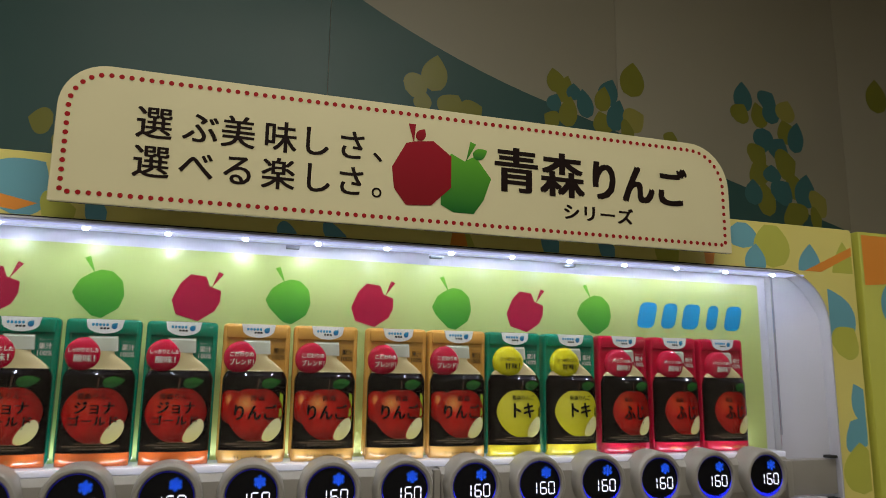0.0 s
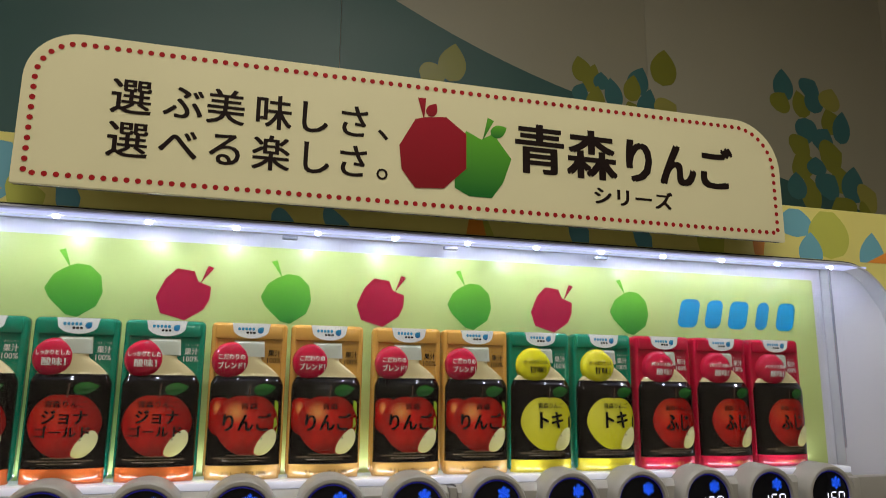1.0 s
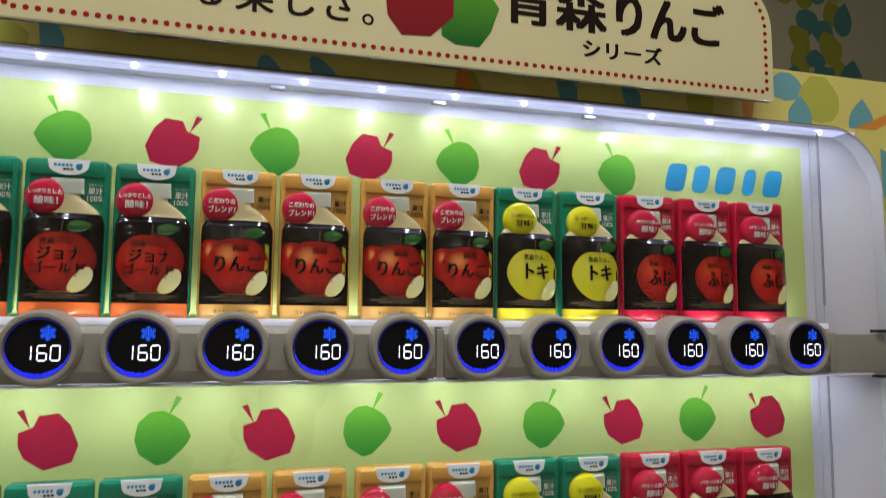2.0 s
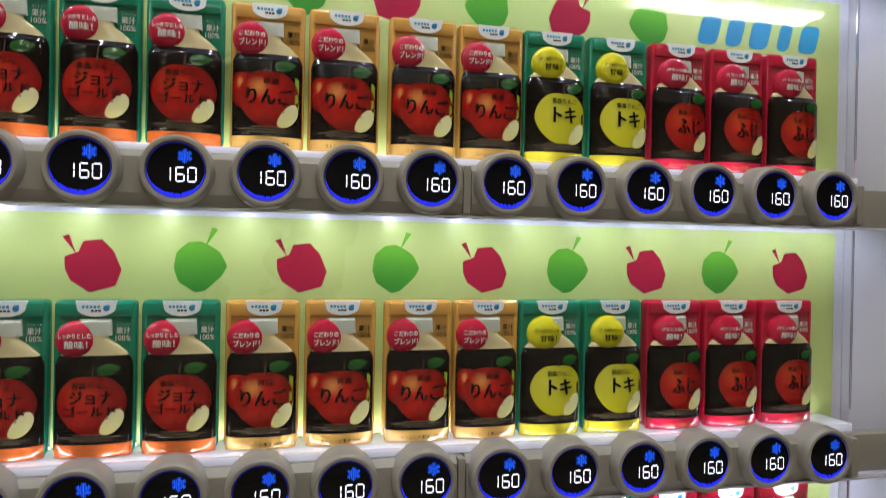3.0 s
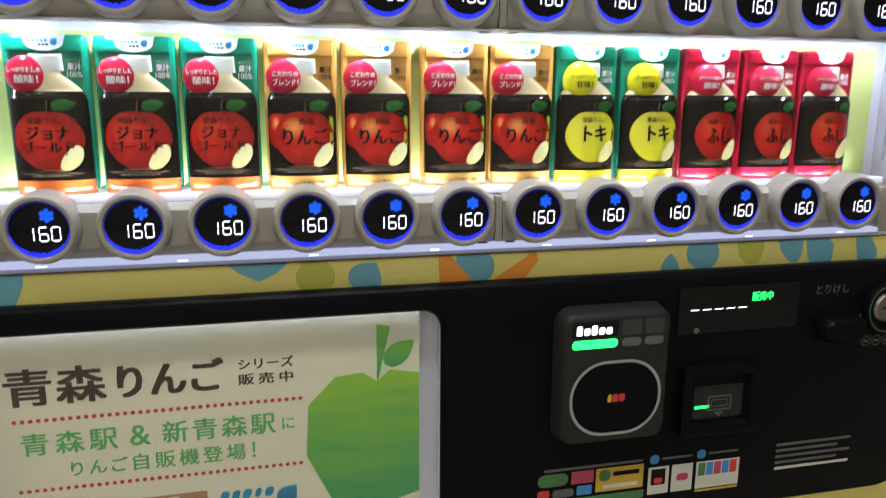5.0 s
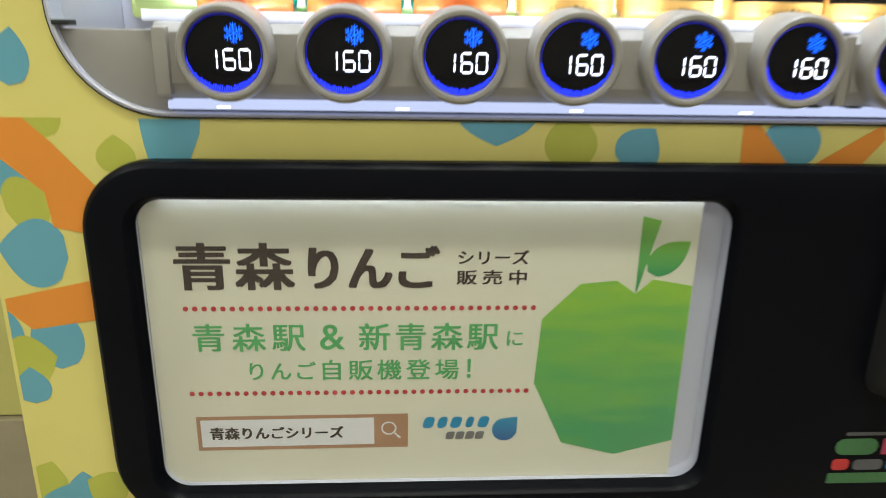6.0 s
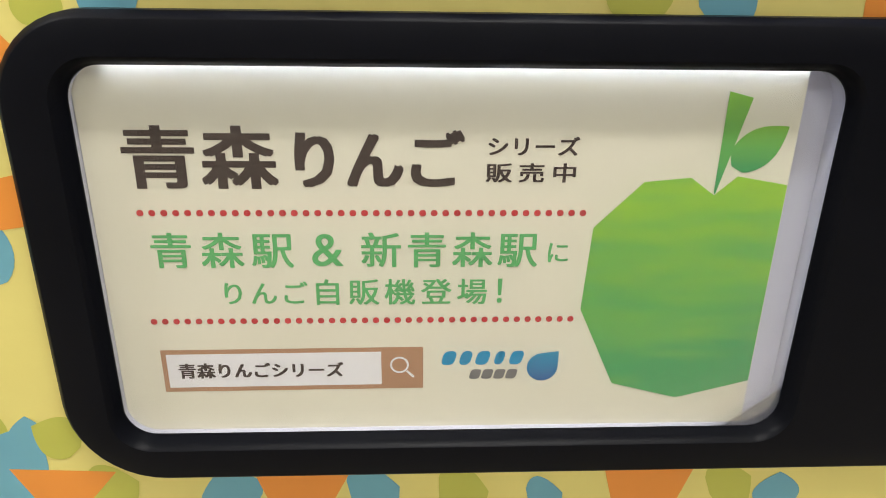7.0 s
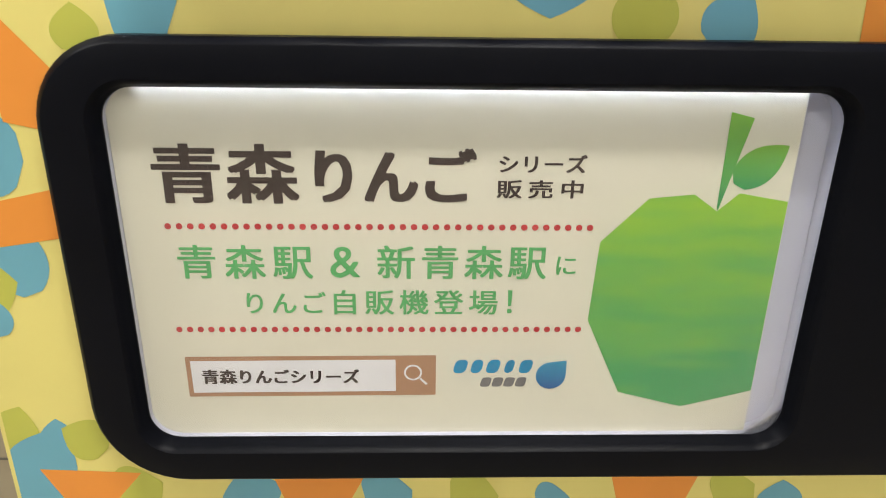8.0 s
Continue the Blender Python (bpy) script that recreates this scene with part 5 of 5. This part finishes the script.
def sample_card(kind, lines, words, label):
    k = KINDS[kind]
    card = tagged(new("sample_card"), label, "drink sample", "sample cards on the shelves")
    m_base = material(kind + "_card", k["base"], 0.12, vary=0.1, scale=40, coat=0.5, bump=0.3, bump_scale=70)
    m_band = material(kind + "_band", k["band"], 0.12, vary=0.08, scale=60, coat=0.5, bump=0.12, bump_scale=70)
    m_badge = material(kind + "_badge", k["badge"], 0.09, vary=0.08, scale=80, coat=0.6, bump=0.06, bump_scale=90)
    shape = lambda i: rr(-CW / 2, CW / 2, 0.0, CH, (0.005, 0.005, 0.008, 0.008), i, n=5)
    part("shell", loft(bmesh.new(), [(shape(0), 0.0130), (shape(0), 0.0015), (shape(0.001), 0.0), (shape(0.0022), -0.0008), (shape(0.0050), -0.0008), (shape(0.0062), 0.0006)], True, True), m_base, card, smooth=40)
    part("header", loft(bmesh.new(), [(rr(-CW / 2 + 0.0035, CW / 2 - 0.0035, 0.1425, CH - 0.0020, 0.003, i, n=4), y) for i, y in ((0, 0.0), (0.0008, -0.0024), (0.002, -0.0030))], False, True), m_base, card, smooth=40)
    tab = [(-0.0185, CH - 0.0006), (0.0205, CH - 0.0006), (0.0195, 0.1545)] + [(0.001 + 0.0185 * math.cos(radians(a)), 0.1530 + 0.0095 * math.sin(radians(a))) for a in range(-15, -166, -15)] + [(-0.0175, 0.1545)]
    tab_part = part("tab", slab(tab, -0.0038, 0.001), M_TAB, card, "white tab with a small mark", smooth=0)
    bm = bmesh.new()
    for i in range(5):
        sheet(bm, rr(-0.0125 + 0.0036 * i, -0.0098 + 0.0036 * i, 0.1518, 0.1550, 0.001, n=2), -0.0041)
    print_part("mark_bar", bm, M_LOGOBLUE, tab_part, "blue mark in plain bars")
    bm = bmesh.new()
    for i in range(3):
        sheet(bm, rr(-0.0040 + 0.0034 * i, -0.0013 + 0.0034 * i, 0.1482, 0.1504, 0.0006, n=2), -0.0041)
    print_part("mark_bar", bm, M_BLACKINK, tab_part, "dark mark in plain bars")
    print_part("drop_shape", sheet(bmesh.new(), [(0.0105 + 0.0031 * math.cos(radians(a)), 0.1520 + 0.0033 * math.sin(radians(a))) for a in range(90, 361, 18)] + [(0.0136, 0.1556)], -0.0041), M_ADBLUE, tab_part)
    part("bottle_base", bottle_band(0.0003, 0.0145, 6), m_band, card, smooth=50)
    body = part("bottle", bottle_band(0.0145, 0.1040, 60), M_COLA, card, "dark glossy moulded bottle", smooth=50)
    part("bottle_neck", bottle_band(0.1040, 0.1239, 9), M_NECK, card, "cream bottle neck", smooth=50)
    part("bottle_cap", bottle_band(0.1241, 0.1410, 6), M_CAP, card, "white bottle cap", smooth=50)
    ax, aw = k["ax"], k["aw"]
    if kind == "ringo":
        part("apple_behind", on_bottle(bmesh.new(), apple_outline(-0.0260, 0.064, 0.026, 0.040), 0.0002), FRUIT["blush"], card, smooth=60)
        part("apple_behind", on_bottle(bmesh.new(), [(0.0285, 0.080), (0.0325, 0.077), (0.0327, 0.045), (0.0285, 0.050)], 0.0002), M_LIMEAPPLE, card, smooth=60)
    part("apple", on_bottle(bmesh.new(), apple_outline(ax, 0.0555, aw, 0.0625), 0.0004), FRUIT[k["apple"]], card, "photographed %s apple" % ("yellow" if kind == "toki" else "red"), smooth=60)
    part("stalk", on_bottle(bmesh.new(), [(ax, 0.0815), (ax + 0.0014, 0.0815), (ax + 0.0026, 0.0950), (ax + 0.0010, 0.0952)], 0.0007, 2), M_STALK, card, smooth=60)
    part("leaf", on_bottle(bmesh.new(), leaf_outline(min(ax + 0.0165, 0.0225), 0.0905, 0.0118, 0.0225, 80), 0.0010, 3), M_LEAFGREEN, card, smooth=60)
    lx = min(ax + 0.0165, 0.0225)
    bm = bmesh.new()
    for i in range(6):
        f = -0.0085 + 0.0033 * i
        for s in (1, -1):
            on_bottle(bm, [(lx + f, 0.0903), (lx + f + 0.0007, 0.0904), (lx + f + 0.0036, 0.0905 + s * 0.0040 + 0.0004), (lx + f + 0.0031, 0.0905 + s * 0.0040 + 0.0004)], 0.0012, 1)
    on_bottle(bm, [(lx - 0.0110, 0.0884), (lx - 0.0110, 0.0891), (lx + 0.0100, 0.0922), (lx + 0.0100, 0.0919)], 0.0012, 1)
    part("leaf_vein", bm, M_VEIN, card, smooth=0)
    sx = min(ax + 0.0185, 0.0265)
    part("slice_skin", on_bottle(bmesh.new(), wedge(sx - 0.0018, 0.0372, 0.0175, 0.0285, 36), 0.0007, 3), M_PALESKIN if kind == "toki" else M_SKIN, card, smooth=60)
    part("apple_slice", on_bottle(bmesh.new(), wedge(sx, 0.0377, 0.0165, 0.0295, 36), 0.0010, 3), M_SLICE, card, "pale apple slice", smooth=60)
    part("slice_seed", on_bottle(bmesh.new(), circle(min(sx - 0.003, 0.030), 0.0410, 0.0010, 8), 0.0014, 1), M_STALK, card, smooth=60)
    # badge
    bcx, bcz, br = (-0.0175, 0.1198, 0.0196) if kind in ("jona", "ringo") else (-0.0085, 0.1205, 0.0212)
    bm = bmesh.new()
    loft(bm, [([(bcx + (x - bcx) * f, bcz + (z - bcz) * f) for x, z in circle(bcx, bcz, br, 36)], y) for f, y in ((1, 0.004), (1, -0.0035), (0.95, -0.0062), (0.8, -0.0090), (0.55, -0.0112), (0.25, -0.0122), (0.05, -0.0124))], False, True)
    badge = part("badge", bm, m_badge, card, "domed %s badge" % ("yellow" if kind == "toki" else "red"), smooth=60)
    lay = lambda x, z: float(np.interp(math.hypot(x - bcx, z - bcz) / br, (0.05, 0.25, 0.55, 0.8, 0.95, 1.0), (-0.0124, -0.0122, -0.0112, -0.0090, -0.0062, -0.0035))) - 0.0008
    m_text = M_BLACKINK if kind == "toki" else M_WHITEINK
    if kind == "ringo":
        lettering("badge_text", words[0], bcx - 0.0125, bcx + 0.0140, 0.1208, 0.1263, 0, m_text, badge, 0.03, lay=lay)
        lettering("badge_text", words[1], bcx - 0.0125, bcx + 0.0145, 0.1113, 0.1183, 0, m_text, badge, 0.03, lay=lay)
    else:
        lettering("badge_text", words[0], bcx - 0.0150, bcx + 0.0155, 0.1222, 0.1270, 0, m_text, badge, 0.03, lay=lay)
        lettering("badge_text", words[1], bcx - 0.0090, bcx + 0.0125, 0.1117, 0.1197, 0, m_text, badge, 0.03, lay=lay)
    # writing on the apple
    lay2 = lambda x, z: -swell(x, z) - 0.0022
    for body_text, x0, x1, z0, z1, bold in lines:
        lettering("writing", body_text, x0, x1, z0, z1, 0, M_BLACKINK, card, bold, lay=lay2)
    # side note, small print and base line
    m_note = M_BLACKINK if k["note"] == "dark" else M_WHITEINK
    lettering("side_note", "ストレート", 0.0192, 0.0330, 0.1340, 0.1362, -0.0003, m_note, card, 0.0)
    lettering("side_note", "果汁", 0.0195, 0.0330, 0.1250, 0.1322, -0.0003, m_note, card, 0.02)
    lettering("side_note", "100%", 0.0188, 0.0332, 0.1180, 0.1235, -0.0003, m_note, card, 0.01)
    bm = bmesh.new()
    rnd = random.Random(4)
    for i, (a, b) in enumerate(((-0.0165, 0.0145), (-0.0290, 0.0270), (-0.0200, 0.0185))):
        x = a
        while x < b:
            w = rnd.uniform(0.002, 0.005)
            z = 0.0240 - 0.0026 * i
            on_bottle(bm, [(x, z), (min(x + w, b), z), (min(x + w, b), z + 0.0011), (x, z + 0.0011)], 0.0005, 1)
            x += w + 0.0008
    part("small_print", bm, M_GOLDINK, card, "unreadable lines of dull gold small print", smooth=0)
    lettering("base_line", "ストレート果汁 100%", -0.0215, 0.0235, 0.0050, 0.0095, 0, M_BLACKINK if kind == "ringo" else m_band_ink(kind), card, 0.015, lay=lay2)
    return card


def m_band_ink(kind):
    tone = {"jona": (0.40, 0.16, 0.04), "toki": (0.40, 0.30, 0.03), "fuji": (0.70, 0.28, 0.06)}[kind]
    return material(kind + "_band_ink", tone, 0.3, vary=0.05)


CARDS = {
    "jona": sample_card("jona", [("青森りんご", -0.0185, 0.0185, 0.0715, 0.0785, 0.024), ("ジョナ", -0.0205, 0.0200, 0.0560, 0.0695, 0.035), ("ゴールド", -0.0250, 0.0235, 0.0435, 0.0545, 0.035)], ("しっかりとした", "酸味！"), "moulded green sample card with a red apple on a dark bottle"),
    "ringo": sample_card("ringo", [("青森", -0.0050, 0.0120, 0.0700, 0.0770, 0.024), ("りんご", -0.0220, 0.0260, 0.0485, 0.0665, 0.03)], ("こだわりの", "ブレンド！"), "moulded golden sample card with a blushed apple on a dark bottle"),
    "toki": sample_card("toki", [("青森りんご", -0.0095, 0.0225, 0.0715, 0.0780, 0.024), ("トキ", -0.0075, 0.0225, 0.0490, 0.0680, 0.04)], ("さっぱりとした", "甘味！"), "moulded green sample card with a yellow apple on a dark bottle"),
    "fuji": sample_card("fuji", [("青森りんご", -0.0105, 0.0225, 0.0690, 0.0755, 0.024), ("ふじ", -0.0110, 0.0225, 0.0450, 0.0645, 0.035)], ("バランス良い", "酸味！"), "moulded crimson sample card with a red apple on a dark bottle"),
}
ORDER = ["jona"] * 3 + ["ringo"] * 4 + ["toki"] * 2 + ["fuji"] * 3
NUDGE = {5: 0.006, 6: 0.003}
placed = set()
for card in CARDS.values():
    for piece in card.children_recursive:
        piece.data.transform(Matrix.Diagonal((0.970, 1, 0.962, 1)))
rnd = random.Random(11)
for r, zc in enumerate(ROWS):
    for k, kind in enumerate(ORDER):
        x = 0.9695 * (bx(k) + NUDGE.get(k, 0)) - 0.0069 + rnd.uniform(-0.0006, 0.0006)
        m = pose(x, CARD_Y, zc + DECK[r] + 0.0001, rnd.uniform(0.0, 0.5), 0, rnd.uniform(-0.4, 0.4)) 
        if kind in placed:
            copy_thing(CARDS[kind], m)
        else:
            CARDS[kind].matrix_basis = m
            placed.add(kind)
